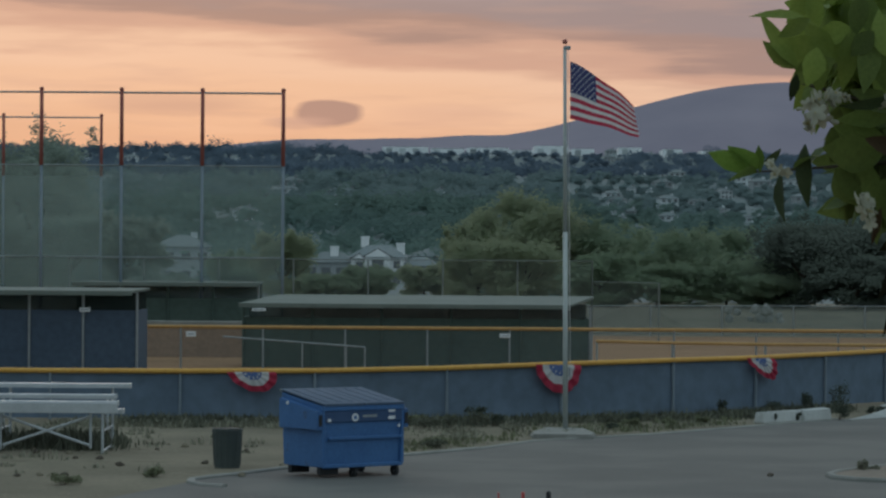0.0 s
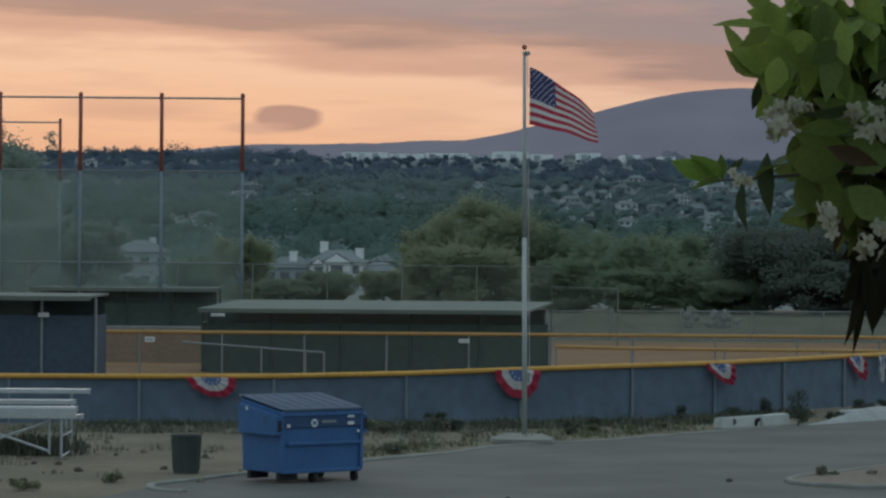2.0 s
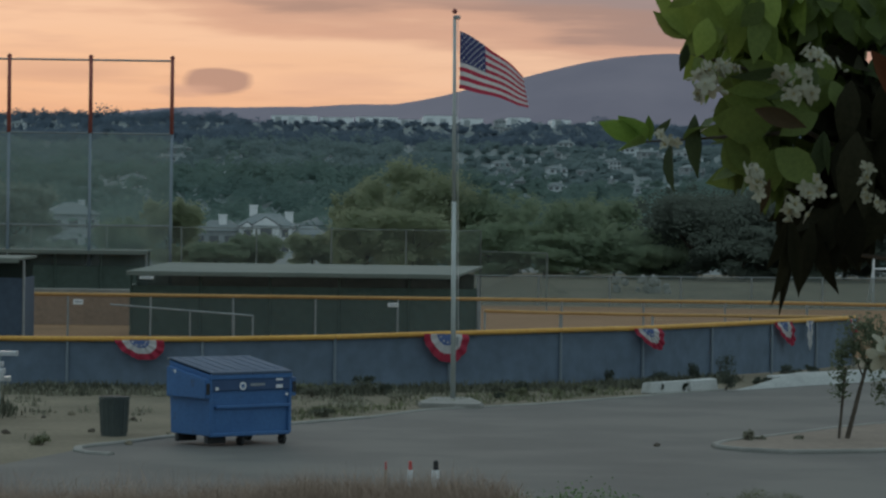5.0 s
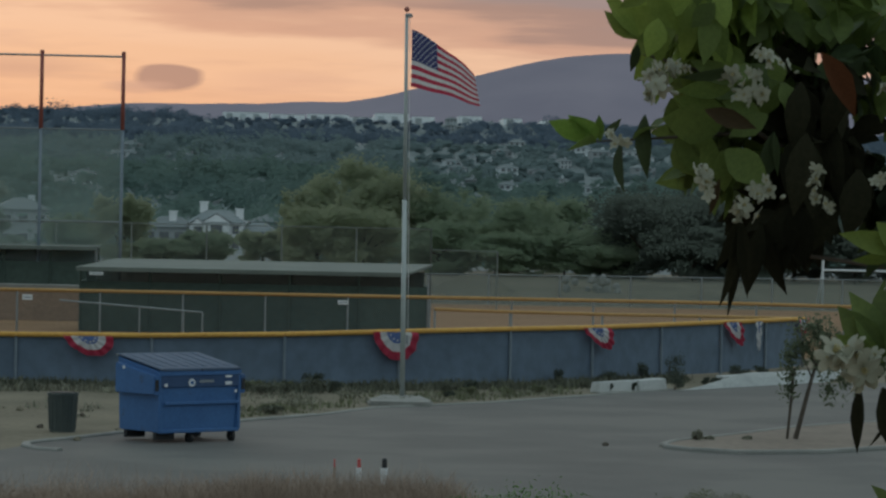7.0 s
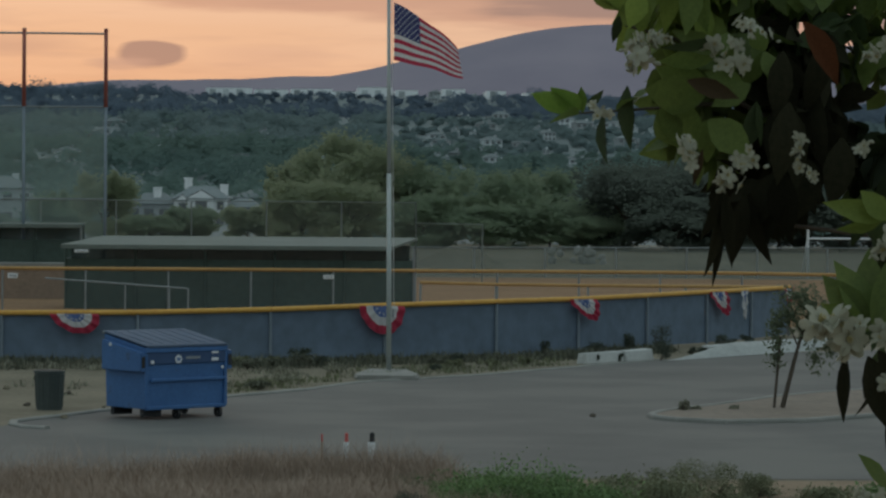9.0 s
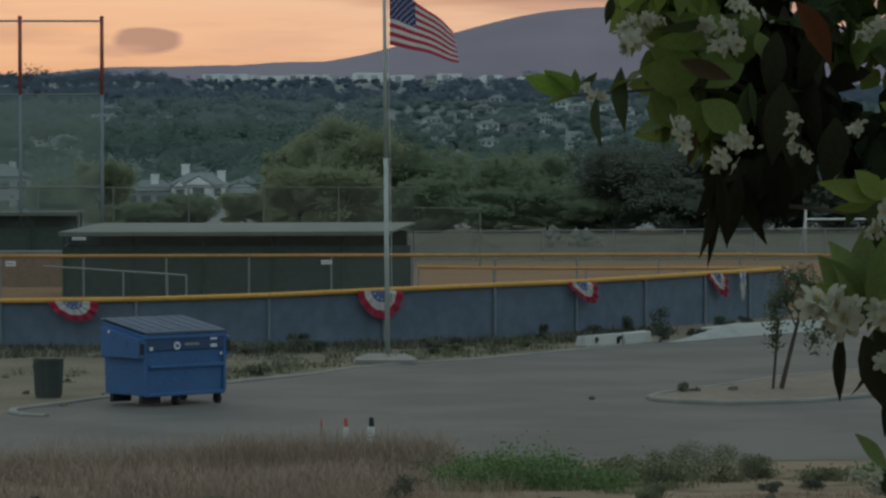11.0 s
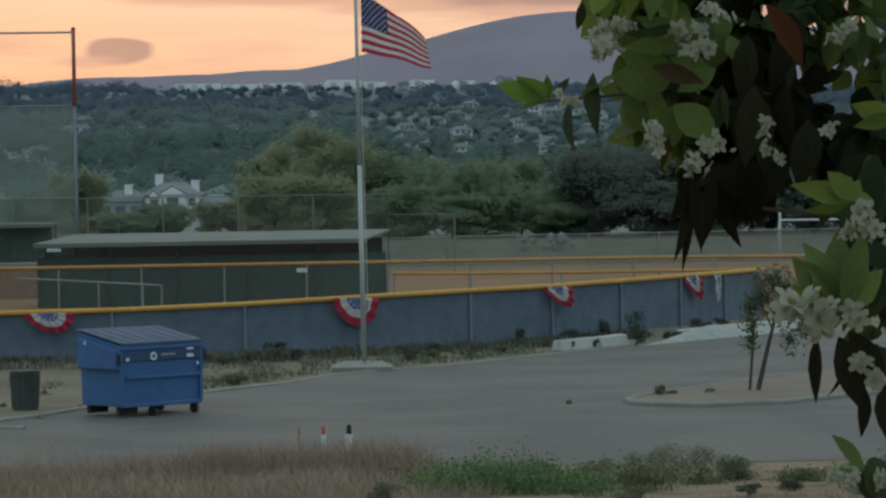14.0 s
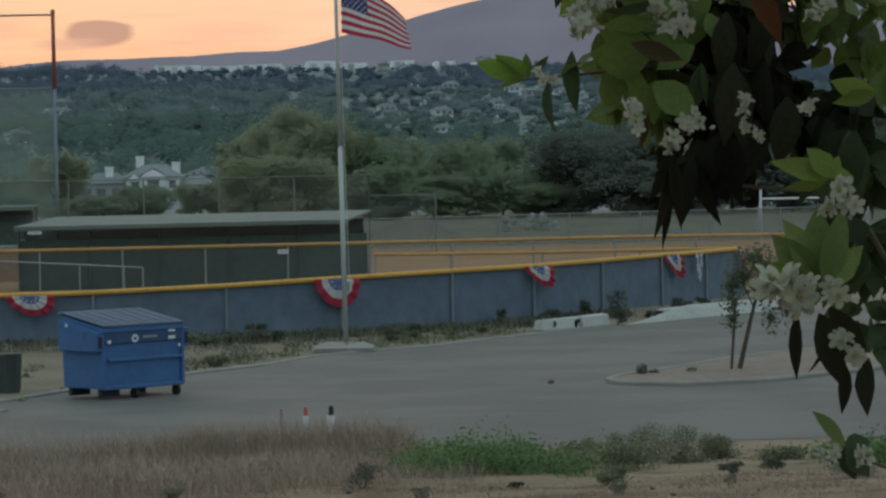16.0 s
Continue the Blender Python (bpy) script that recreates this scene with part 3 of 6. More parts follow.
            x = rng.uniform(-0.125, -0.06) * y
        else:
            y = rng.uniform(1480, 1600)
            x = rng.uniform(0.052, 0.105) * y
        placed.append((x, y))
    for i, (x, y) in enumerate(placed):
        p = proto[i % 3]
        m = pose(x, y, ground_z(x, y) - 0.3, 0, 0, rng.uniform(-35, 35)) @ Matrix.Scale(rng.uniform(0.65, 0.95), 4)
        if i < 3:
            proto[i].matrix_basis = m
        else:
            copy_thing(p, m)
    # long white sheds along the crest
    for x0, w, h, y in ((-20, 24, 2.4, 1660), (2, 18, 2.2, 1675), (23, 22, 2.4, 1665), (41, 13, 2.0, 1690), (56, 18, 3.2, 1655), (73, 12, 2.4, 1670), (96, 12, 2.4, 1640), (118, 10, 2.0, 1640), (138, 8, 2.2, 1650)):
        sh = thing("warehouse", pose(x0, y, ground_z(x0, y) - 0.4), "long white flat-roofed industrial shed on the crest", "warehouse", "sheds on the crest")
        bm = B()
        box(bm, (0, 0, h / 2 + 1.2), (w, 30, h + 2.4), bevel=0.15)
        part("wall", bm, M_WAREHOUSE, sh)
        bm = B()
        box(bm, (0, 0, h + 2.5), (w - 0.8, 29, 0.25))
        part("roof", bm, M_ROOF, sh)
        for i in range(int(w // 7)):
            bm = B()
            box(bm, (-w / 2 + 3.5 + i * 7, -15.03, 2.6), (3.2, 0.1, 3.4))
            part("loading_door", bm, M_HOUSE, sh)
    # woods over the whole slope, haze in their colours: dark and close on the crest, broken by gardens round the
    # houses, tall and green below
    for name, n, y0, y1, mat, lab in (("far_woods", 3400, 1070, 1700, M_FAR, "woods along the crest of the far hill, dark blue-grey with painted haze"),
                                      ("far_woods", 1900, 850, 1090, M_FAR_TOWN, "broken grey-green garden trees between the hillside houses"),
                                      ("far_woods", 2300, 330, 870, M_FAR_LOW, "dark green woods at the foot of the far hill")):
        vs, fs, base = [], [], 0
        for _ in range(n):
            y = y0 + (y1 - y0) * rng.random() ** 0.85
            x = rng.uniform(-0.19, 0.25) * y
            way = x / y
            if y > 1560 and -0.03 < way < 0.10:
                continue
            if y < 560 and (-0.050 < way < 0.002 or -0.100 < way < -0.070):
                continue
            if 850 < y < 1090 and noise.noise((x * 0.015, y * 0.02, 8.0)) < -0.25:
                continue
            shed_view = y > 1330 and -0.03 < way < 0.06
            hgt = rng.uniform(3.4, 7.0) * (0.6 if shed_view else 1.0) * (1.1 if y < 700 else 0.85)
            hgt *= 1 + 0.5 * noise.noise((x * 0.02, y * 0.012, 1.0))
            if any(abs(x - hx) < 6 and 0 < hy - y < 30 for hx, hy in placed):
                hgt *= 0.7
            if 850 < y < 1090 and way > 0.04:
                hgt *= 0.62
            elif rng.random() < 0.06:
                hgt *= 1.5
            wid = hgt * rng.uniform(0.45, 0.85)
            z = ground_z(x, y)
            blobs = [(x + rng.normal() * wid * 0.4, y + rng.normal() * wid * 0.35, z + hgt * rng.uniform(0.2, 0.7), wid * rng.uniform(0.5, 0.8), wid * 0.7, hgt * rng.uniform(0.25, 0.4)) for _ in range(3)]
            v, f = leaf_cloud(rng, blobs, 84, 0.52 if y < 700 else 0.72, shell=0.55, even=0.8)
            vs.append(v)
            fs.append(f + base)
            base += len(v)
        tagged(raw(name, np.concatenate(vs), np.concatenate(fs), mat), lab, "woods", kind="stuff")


build_hill()


# ---------------------------------------------------------------- trees behind the field
def tree(x, y, height, width, tone, seed, label, leaves=5200, leaf=0.118, low=0.1, lean=0.0):
    rng = np.random.default_rng(seed)
    t = thing("tree", pose(x, y, ground_z(x, y)), label, "tree", "trees behind the field")
    bm = B()
    tips = []
    trunk_h = height * 0.38
    rod(bm, (0, 0, -0.3), (lean * 0.4, 0, trunk_h), height * 0.032, height * 0.02, 9)
    for k in range(9):
        a = rng.uniform(0, 6.28)
        z0 = trunk_h * rng.uniform(0.45, 1.0)
        tip = (lean + math.cos(a) * width * rng.uniform(0.2, 0.42), math.sin(a) * width * rng.uniform(0.2, 0.42), height * rng.uniform(0.5, 0.86))
        rod(bm, (lean * 0.4 * z0 / trunk_h, 0, z0), tip, height * 0.013, height * 0.004, 6)
        tips.append(tip)
    part("trunk", bm, M_BARK, t)
    blobs = []
    for tip in tips:
        blobs.append((*tip, width * rng.uniform(0.13, 0.22), width * 0.2, height * rng.uniform(0.10, 0.17)))
    for k in range(26):
        a, r = rng.uniform(0, 6.28), rng.random() ** 0.5 * width * 0.46
        z = height * rng.uniform(low, 0.93)
        r *= 1.0 - 0.45 * max(0.0, z / height - 0.45) / 0.55
        blobs.append((lean * z / height + math.cos(a) * r, math.sin(a) * r, z, width * rng.uniform(0.09, 0.18), width * 0.15, height * rng.uniform(0.05, 0.11)))
    for k in range(22):
        a, r = rng.uniform(0, 6.28), width * rng.uniform(0.15, 0.58)
        z = height * rng.uniform(0.45, 1.06) * (1.0 - 0.35 * (r / width) ** 2)
        s = rng.uniform(0.03, 0.075)
        blobs.append((lean + math.cos(a) * r, math.sin(a) * r, z, width * s, width * s, height * s * 1.5))
    v, f = leaf_cloud(rng, blobs, leaves, leaf, shell=0, stray=0.22 if tone == "grey" else 0.5, even=0.85)
    v[:, 2] = np.maximum(v[:, 2], 0.05)
    raw("crown", v, f, M_CROWN[tone], t)
    return t


def build_trees():
    G_, O_, D_, S_ = "bushy green tree with loose foliage behind the fence", "wide olive-brown tree with thin drooping foliage", "dense very dark evergreen tree beyond the field", "tall grey-green tree behind the backstop netting"
    # x, y, height, width, tone, label
    for i, (x, y, h, w, tone, lab) in enumerate((
            (4.0, 192, 6.6, 5.0, "olive", O_), (2.2, 196, 5.2, 3.8, "olive", O_), (5.8, 186, 5.9, 4.6, "olive", O_), (2.0, 178, 3.6, 4.2, "olive", O_), (4.6, 176, 3.6, 4.6, "olive", O_), (7.4, 188, 4.4, 4.0, "olive", O_), (-1.2, 200, 1.9, 3.2, "olive", O_),
            (-9.6, 188, 3.9, 3.6, "olive", O_), (-12.6, 196, 2.6, 4.0, "green", G_), (-4.4, 184, 2.0, 2.8, "green", G_), (-6.6, 182, 1.5, 3.0, "green", G_), (-8.0, 186, 1.5, 3.0, "olive", O_),
            (9.8, 186, 4.6, 5.0, "green", G_), (13.4, 180, 4.2, 5.0, "green", G_), (8.6, 172, 3.0, 4.0, "green", G_), (16.4, 190, 4.4, 5.0, "green", G_), (11.6, 171, 2.4, 4.4, "green", G_), (15.4, 171, 2.4, 4.0, "green", G_), (18.0, 174, 2.8, 4.4, "green", G_), (17.2, 169.5, 1.8, 3.6, "green", G_),
            (19.6, 170, 4.9, 6.4, "dark", D_), (24.0, 172, 5.0, 6.6, "dark", D_), (28.5, 174, 5.0, 7.0, "dark", D_), (34, 176, 5.2, 7, "dark", D_), (39, 178, 5.4, 8, "dark", D_), (22, 168, 3.0, 5.5, "dark", D_), (26.4, 168.5, 3.0, 5.5, "dark", D_), (31, 169, 3.0, 6, "dark", D_), (36.5, 170, 3.2, 6, "dark", D_),
            (-22.4, 175, 9.6, 8.0, "grey", S_), (-27.5, 182, 7.6, 8.0, "grey", S_), (-18.4, 184, 5.0, 5.0, "grey", S_), (-15.8, 178, 1.5, 4.0, "grey", S_), (-32, 178, 7.6, 8.0, "grey", S_), (-20.4, 170, 5.0, 5, "grey", S_), (-24.6, 170, 5.6, 5, "grey", S_))):
        tree(x, y, h, w, tone, 100 + i, lab, leaves=15000 if tone in ("dark", "grey") else (11500 if tone == "olive" else 10000), low=0.03)


build_trees()


# ---------------------------------------------------------------- fences
def pipe_fence(name, posts, height, label, rail_mat, post_mat=None, cap=0.035, fabric=None, group="", screen_low=0.04, cap_mat=None, mid=False, pipe=0.036):
    """Posts at (x, y, top) along a line, a rail from post to post, a panel of fabric in each bay."""
    fe = thing(name, Matrix.Identity(4), label, "fence", group)
    for x, y, top in posts:
        bm = B()
        rod(bm, (x, y, -0.1), (x, y, top), pipe, sides=8)
        part("post", bm, post_mat or M_GALV, fe)
    for (xa, ya, ta), (xb, yb, tb) in zip(posts, posts[1:]):
        bm = B()
        rod(bm, (xa, ya, ta), (xb, yb, tb), cap if cap > 0.045 else pipe * 0.6, sides=10)
        part("cap" if cap > 0.05 else "rail", bm, cap_mat or rail_mat, fe)
        if mid:
            bm = B()
            rod(bm, (xa, ya, ta * 0.52), (xb, yb, tb * 0.52), cap * 0.8, sides=6)
            part("rail", bm, rail_mat, fe)
        if fabric:
            nx, nz = 10, 5
            d = Vector((xb - xa, yb - ya, 0)).normalized()
            nrm = Vector((-d.y, d.x, 0))
            verts, faces = [], []
            for j in range(nz + 1):
                for i in range(nx + 1):
                    u, v = i / nx, j / nz
                    bulge = 0.05 + 0.035 * math.sin(u * math.pi) * math.sin(v * math.pi) + 0.012 * noise.noise((xa + u * 3, v * 3, 1.0))
                    p = Vector((xa, ya, 0)).lerp(Vector((xb, yb, 0)), u) + nrm * bulge
                    top = ta + (tb - ta) * u - cap * 0.5
                    verts.append((p.x, p.y, screen_low + (top - screen_low) * v))
            for j in range(nz):
                for i in range(nx):
                    a = j * (nx + 1) + i
                    faces.append((a, a + 1, a + nx + 2, a + nx + 1))
            raw("panel", verts, faces, fabric, fe, smooth=True)
    return fe


def build_fences():
    # the low outfield fence with its blue windscreen and yellow cap
    line = [(-24.3, 76.5, 1.16), (-21.2, 76.1, 1.16), (-18.1, 75.8, 1.16), (-15.05, 75.5, 1.17), (-12.2, 75.3, 1.17), (-9.35, 75.2, 1.17), (-6.24, 75.1, 1.18), (-3.04, 75.3, 1.20), (0.12, 75.8, 1.27),
            (2.92, 77.1, 1.34), (5.78, 78.8, 1.39), (8.05, 80.9, 1.395), (10.15, 83.5, 1.41), (12.1, 86.0, 1.43), (13.7, 88.4, 1.425), (15.2, 91.0, 1.415)]
    pipe_fence("outfield_fence", line, 1.2, "low fence with blue windscreen and yellow cap rail", M_YELLOW, cap=0.062, fabric=M_BLUE_SCREEN, post_mat=M_SCREEN_POST)
    back = [(15.2, 91.0, 1.415), (12.6, 94.2, 1.33), (9.9, 96.6, 1.26), (7.2, 98.6, 1.22), (4.9, 100.0, 1.22)]
    pipe_fence("field_fence", back, 1.2, "low pipe fence with a yellow cap on brown clay", M_YELLOW_OLD, cap=0.05)
    far = [(-11.67 + 2.79 * i, 107.0, 1.41) for i in range(15)]
    far = [p if p[0] < 16 else (p[0], 107 - 0.45 * (p[0] - 16), 1.40) for p in far]
    pipe_fence("infield_fence", far, 1.2, "see-through pipe fence with a yellow cap in front of the dugout", M_YELLOW_OLD, cap=0.06, fabric=M_LINK)
    # grey chain-link behind the dugout and along the far side
    tall = [(-16 + 3.2 * i, 135.0, 3.6) for i in range(8)] + [(6.4, 135.0, 3.58)]
    pipe_fence("chain_link_fence", tall, 3.6, "tall grey chain-link fence behind the dugout", M_PIPE_DULL, M_PIPE_DULL, cap=0.03, fabric=M_LINK, pipe=0.03)
    pipe_fence("chain_link_fence", [(6.5, 137, 2.7), (9.4, 137, 2.66)], 2.7, "grey chain-link panel beside the trees", M_PIPE_DULL, M_PIPE_DULL, cap=0.03, fabric=M_LINK, pipe=0.03)
    pipe_fence("chain_link_fence", [(6.5 + 3.4 * i, 150, 1.42 + 0.015 * i) for i in range(9)], 1.5, "long grey chain-link fence along the far side of the field", M_GALV, cap=0.035, fabric=M_LINK_DENSE)


build_fences()


def build_backstop():
    """Tall posts with top rails and netting, and a lower one behind."""
    for name, xs, y, top, rails, lab in (("backstop", [-21.8, -18.68, -15.57, -12.47, -9.34, -6.21], 122.0, 10.06, (7.25, 3.7), "tall backstop of posts reddened against the sky, with hanging netting"),
                                         ("backstop", [-32.0, -27.2, -22.34, -17.38], 160.0, 10.6, (), "lower backstop of posts reddened against the sky, further off")):
        bs = thing(name, Matrix.Identity(4), lab, "backstop", "backstops of the ball fields")
        for x in xs:
            bm = B()
            rod(bm, (x, y, 0), (x, y, top * 0.72), 0.062, 0.06, 10)
            part("post", bm, M_SCREEN_POST, bs, "grey lower post", smooth=True)
            # upper length stands against the sky and takes the fringe colour
            bm = B()
            rod(bm, (x, y, top * 0.72), (x, y, top + 0.1), 0.08, 0.075, 10)
            p = part("post", bm, M_SKY_RED, bs, "upper post, reddened for the colour fringe against the sky", smooth=True)
            bm = B()
            bmesh.ops.create_uvsphere(bm, u_segments=8, v_segments=6, radius=0.09, matrix=Matrix.Translation((x, y, top + 0.12)))
            part("post_cap", bm, M_SKY_RED, p)
        for a, b in zip(xs, xs[1:]):
            bm = B()
            rod(bm, (a, y, top), (b, y, top), 0.04, sides=8)
            part("top_rail", bm, M_GALV, bs)
            for z in rails:
                bm = B()
                rod(bm, (a, y, z), (b, y, z), 0.022, sides=6)
                part("cross_rail", bm, M_GALV, bs)
            verts = [(a, y + 0.02, 0.1), (b, y + 0.02, 0.1), (b, y + 0.05, top * 0.5), (a, y + 0.05, top * 0.5), (b, y + 0.02, top * 0.72), (a, y + 0.02, top * 0.72)]
            raw("netting", verts, [(0, 1, 2, 3), (3, 2, 4, 5)], M_NET, bs)


build_backstop()


# ---------------------------------------------------------------- dugouts
def dugout(m, w, d, h, front_mat, label, posts, roof_rise=0.33, skew=1.0, roof_mat=None):
    dg = thing("dugout", m, label, "dugout", "dugouts")
    bm = B()
    prism(bm, [(-w / 2 - 0.15, -0.5), (w / 2 + 0.1 - 0.8 * skew, -0.5), (w / 2 + 0.3 * skew, d + 0.3), (-w / 2 + 1.1 * skew, d + 0.3)], 0, 0.07)
    for v in bm.verts:
        v.co.z += h + roof_rise * (v.co.y + 0.5) / (d + 0.8)
    rf = part("roof", bm, roof_mat or M_ROOF, dg, "thin metal roof")
    bm = B()
    box(bm, (-0.4 * skew, -0.52, h + 0.0), (w + 0.25 - 0.8 * skew, 0.04, 0.14))
    part("fascia", bm, M_ROOF, rf)
    for i in range(posts + 1):
        bm = B()
        rod(bm, (-w / 2 + w * i / posts, 0, 0), (-w / 2 + w * i / posts, 0, h), 0.04, sides=8)
        part("post", bm, M_GALV if i == posts or front_mat is M_DARK_SCREEN else front_mat, dg)
    for i in range(posts):
        bm = B()
        box(bm, (-w / 2 + w * (i + 0.5) / posts, 0.05, h * 0.40), (w / posts - 0.02, 0.03, h * 0.80))
        part("screen", bm, front_mat, dg)
    bm = B()
    box(bm, (0, d, h * 0.31), (w, 0.15, h * 0.62))
    part("back_wall", bm, M_BACK_WALL, dg, "grey-green inner wall")
    # added sheet that darkens the open gap between back wall and roof
    bm = B()
    box(bm, (0, d, h * 0.82), (w, 0.02, h * 0.40))
    part("shade_netting", bm, M_GAP_DIM, dg, "dark see-through sheet added to dim the gap")
    for s in (-1, 1):
        bm = B()
        box(bm, (s * w / 2, d / 2, h * 0.4), (0.08, d, h * 0.8))
        part("side_wall", bm, front_mat, dg)
    bm = B()
    box(bm, (0, d - 0.5, 0.45), (w - 0.6, 0.35, 0.06))
    for i in range(5):
        box(bm, (-w / 2 + 0.6 + (w - 1.2) * i / 4, d - 0.5, 0.21), (0.06, 0.3, 0.42))
    part("bench", bm, M_ALU, dg)
    return dg


def build_dugouts():
    dugout(pose(-0.89, 108.2, 0), 11.9, 3.0, 2.14, M_GREEN_SCREEN, "long dugout with dark green screens and a pale metal roof", 5, 0.25)
    dugout(pose(-14.45, 97.5, 0), 10.0, 3.0, 2.68, M_DARK_SCREEN, "dugout with navy windscreen and a thin flat roof", 6, 0.05, 0.3)
    dugout(pose(-10.6, 121.5, 0), 7.0, 2.6, 2.66, M_GREEN_SCREEN, "dark dugout behind the backstop netting", 4, 0.02, 0.1, M_GREEN_SCREEN)
    # white sign plates hung on the fences and roofs
    for x, y, z, w, h, lab in ((-11.05, 97.42, 2.16, 0.33, 0.13, "small blank white plate on the navy windscreen"), (-8.53, 106.95, 1.16, 0.34, 0.18, "small white plate on the yellow-capped fence"),
                               (2.12, 106.95, 1.18, 0.36, 0.14, "white plate on the pipe fence by the dugout"), (-6.27, 107.65, 1.99, 0.47, 0.1, "narrow white plate under the dugout roof")):
        sg = thing("sign", pose(x, y, z), lab, "sign", "white plates on the fences")
        bm = B()
        box(bm, (0, -0.05, 0), (w, 0.02, h), bevel=0.008)
        part("plate", bm, M_PLATE, sg)
        bm = B()
        box(bm, (0, -0.063, 0.0), (w * 0.7, 0.004, h * 0.16))
        part("line_of_print", bm, M_LID, sg)
    # bent pipe rail in front of the dugout
    rl = thing("handrail", Matrix.Identity(4), "bent galvanised pipe rail on the clay in front of the dugout", "railing")
    bm = B()
    rod(bm, (-7.4, 106.3, 1.10), (-2.57, 104.6, 0.83), 0.028)
    part("rail", bm, M_GALV, rl)
    for x, y, z in ((-4.68, 105.34, 0.948), (-3.2, 104.82, 0.865), (-2.57, 104.6, 0.83)):
        bm = B()
        rod(bm, (x, y, 0), (x, y, z), 0.03)
        part("post", bm, M_GALV, rl)
    # low wall: grey coping, and brown panels in place of the field clay
    bm = B()
    box(bm, (-9.35, 117.6, 1.22), (3.9, 0.34, 0.26), bevel=0.03)
    lw = thing("low_wall", Matrix.Identity(4), "low grey coping over brown panels standing in for field clay", "wall")
    part("coping", bm, M_KERB, lw)
    for k in range(2):
        bm = B()
        box(bm, (-9.35, 117.5, 0.27 + 0.545 * k), (3.8, 0.06, 0.54), bevel=0.004)
        part("board", bm, M_CLAY_PANEL, lw)


build_dugouts()


# ---------------------------------------------------------------- bunting
def bunting(x, y, z, w, h, turn, fold, seed, label, swing=0.0, rim=None):
    """A pleated half-round fan: blue heart, white ring, red rim. fold squeezes it sideways, swing pushes the foot along the fence."""
    bt = thing("bunting", pose(x, y, z, 0, 0, turn), label, "bunting", "buntings on the outfield fence")
    n = 28
    rings = ((0.03, 0.40, "heart", M_BUNT_BLUE), (0.40, 0.70, "white_ring", M_WHITE), (0.70, 1.0, "rim", rim or M_RED))
    for r0, r1, nm, mat in rings:
        verts, faces = [], []
        for i in range(n + 1):
            a = math.pi * i / n
            for r in (r0, (r0 + r1) / 2, r1):
                dep = 0.035 * math.sin(a * 13 + seed) * r + 0.02
                px = -math.cos(a) * r * w / 2 * (1 - fold * math.sin(a) * 0.3)
                pz = -math.sin(a) * r * h
                verts.append((px + swing * (-pz), -dep - 0.05, pz + 0.012 * math.sin(a * 9 + seed) * r))
        for i in range(n):
            for j in range(2):
                k = i * 3 + j
                faces.append((k, k + 1, k + 4, k + 3))
        raw(nm, verts, faces, mat, bt, smooth=True)
    ht = bt.children[0]
    for k in range(5):
        bm = B()
        a = math.pi * (k + 0.5) / 5
        star(bm, -math.cos(a) * 0.29 * w / 2 * (1 - fold * math.sin(a) * 0.3) + swing * math.sin(a) * 0.29 * h, -math.sin(a) * 0.29 * h, 0.04)
        part("star", bm, M_WHITE, ht)
    return bt


def star(bm, x, z, r, y=-0.115):
    vs = []
    for i in range(10):
        q = r if i % 2 == 0 else r * 0.42
        a = math.pi / 2 + i * math.pi / 5
        vs.append(bm.verts.new((x + q * math.cos(a), y, z + q * math.sin(a))))
    bm.faces.new(vs)


def build_bunting():
    full = "pleated red, white and blue fan bunting on the yellow cap rail"
    half = "wind-folded red, white and blue bunting on the fence"
    bunting(-4.54, 75.08, 1.17, 1.17, 0.47, 2, 0.15, 0, full, 0.38)
    bunting(2.80, 76.95, 1.33, 1.24, 0.70, 24, 0.15, 1, full, 0.14)
    bunting(8.12, 80.85, 1.385, 1.05, 0.56, 40, 0.8, 2, half, 0.75)
    bunting(12.42, 86.4, 1.42, 0.95, 0.66, 50, 0.8, 3, half, 0.7)
    bunting(13.35, 87.7, 1.415, 0.3, 0.80, 50, 0.8, 4, "narrow white bunting rolled up by the wind", 0.0, M_WHITE)
    bunting(15.1, 90.7, 1.40, 0.5, 0.45, 50, 0.3, 5, "pale bunting rolled up at the fence corner")


build_bunting()


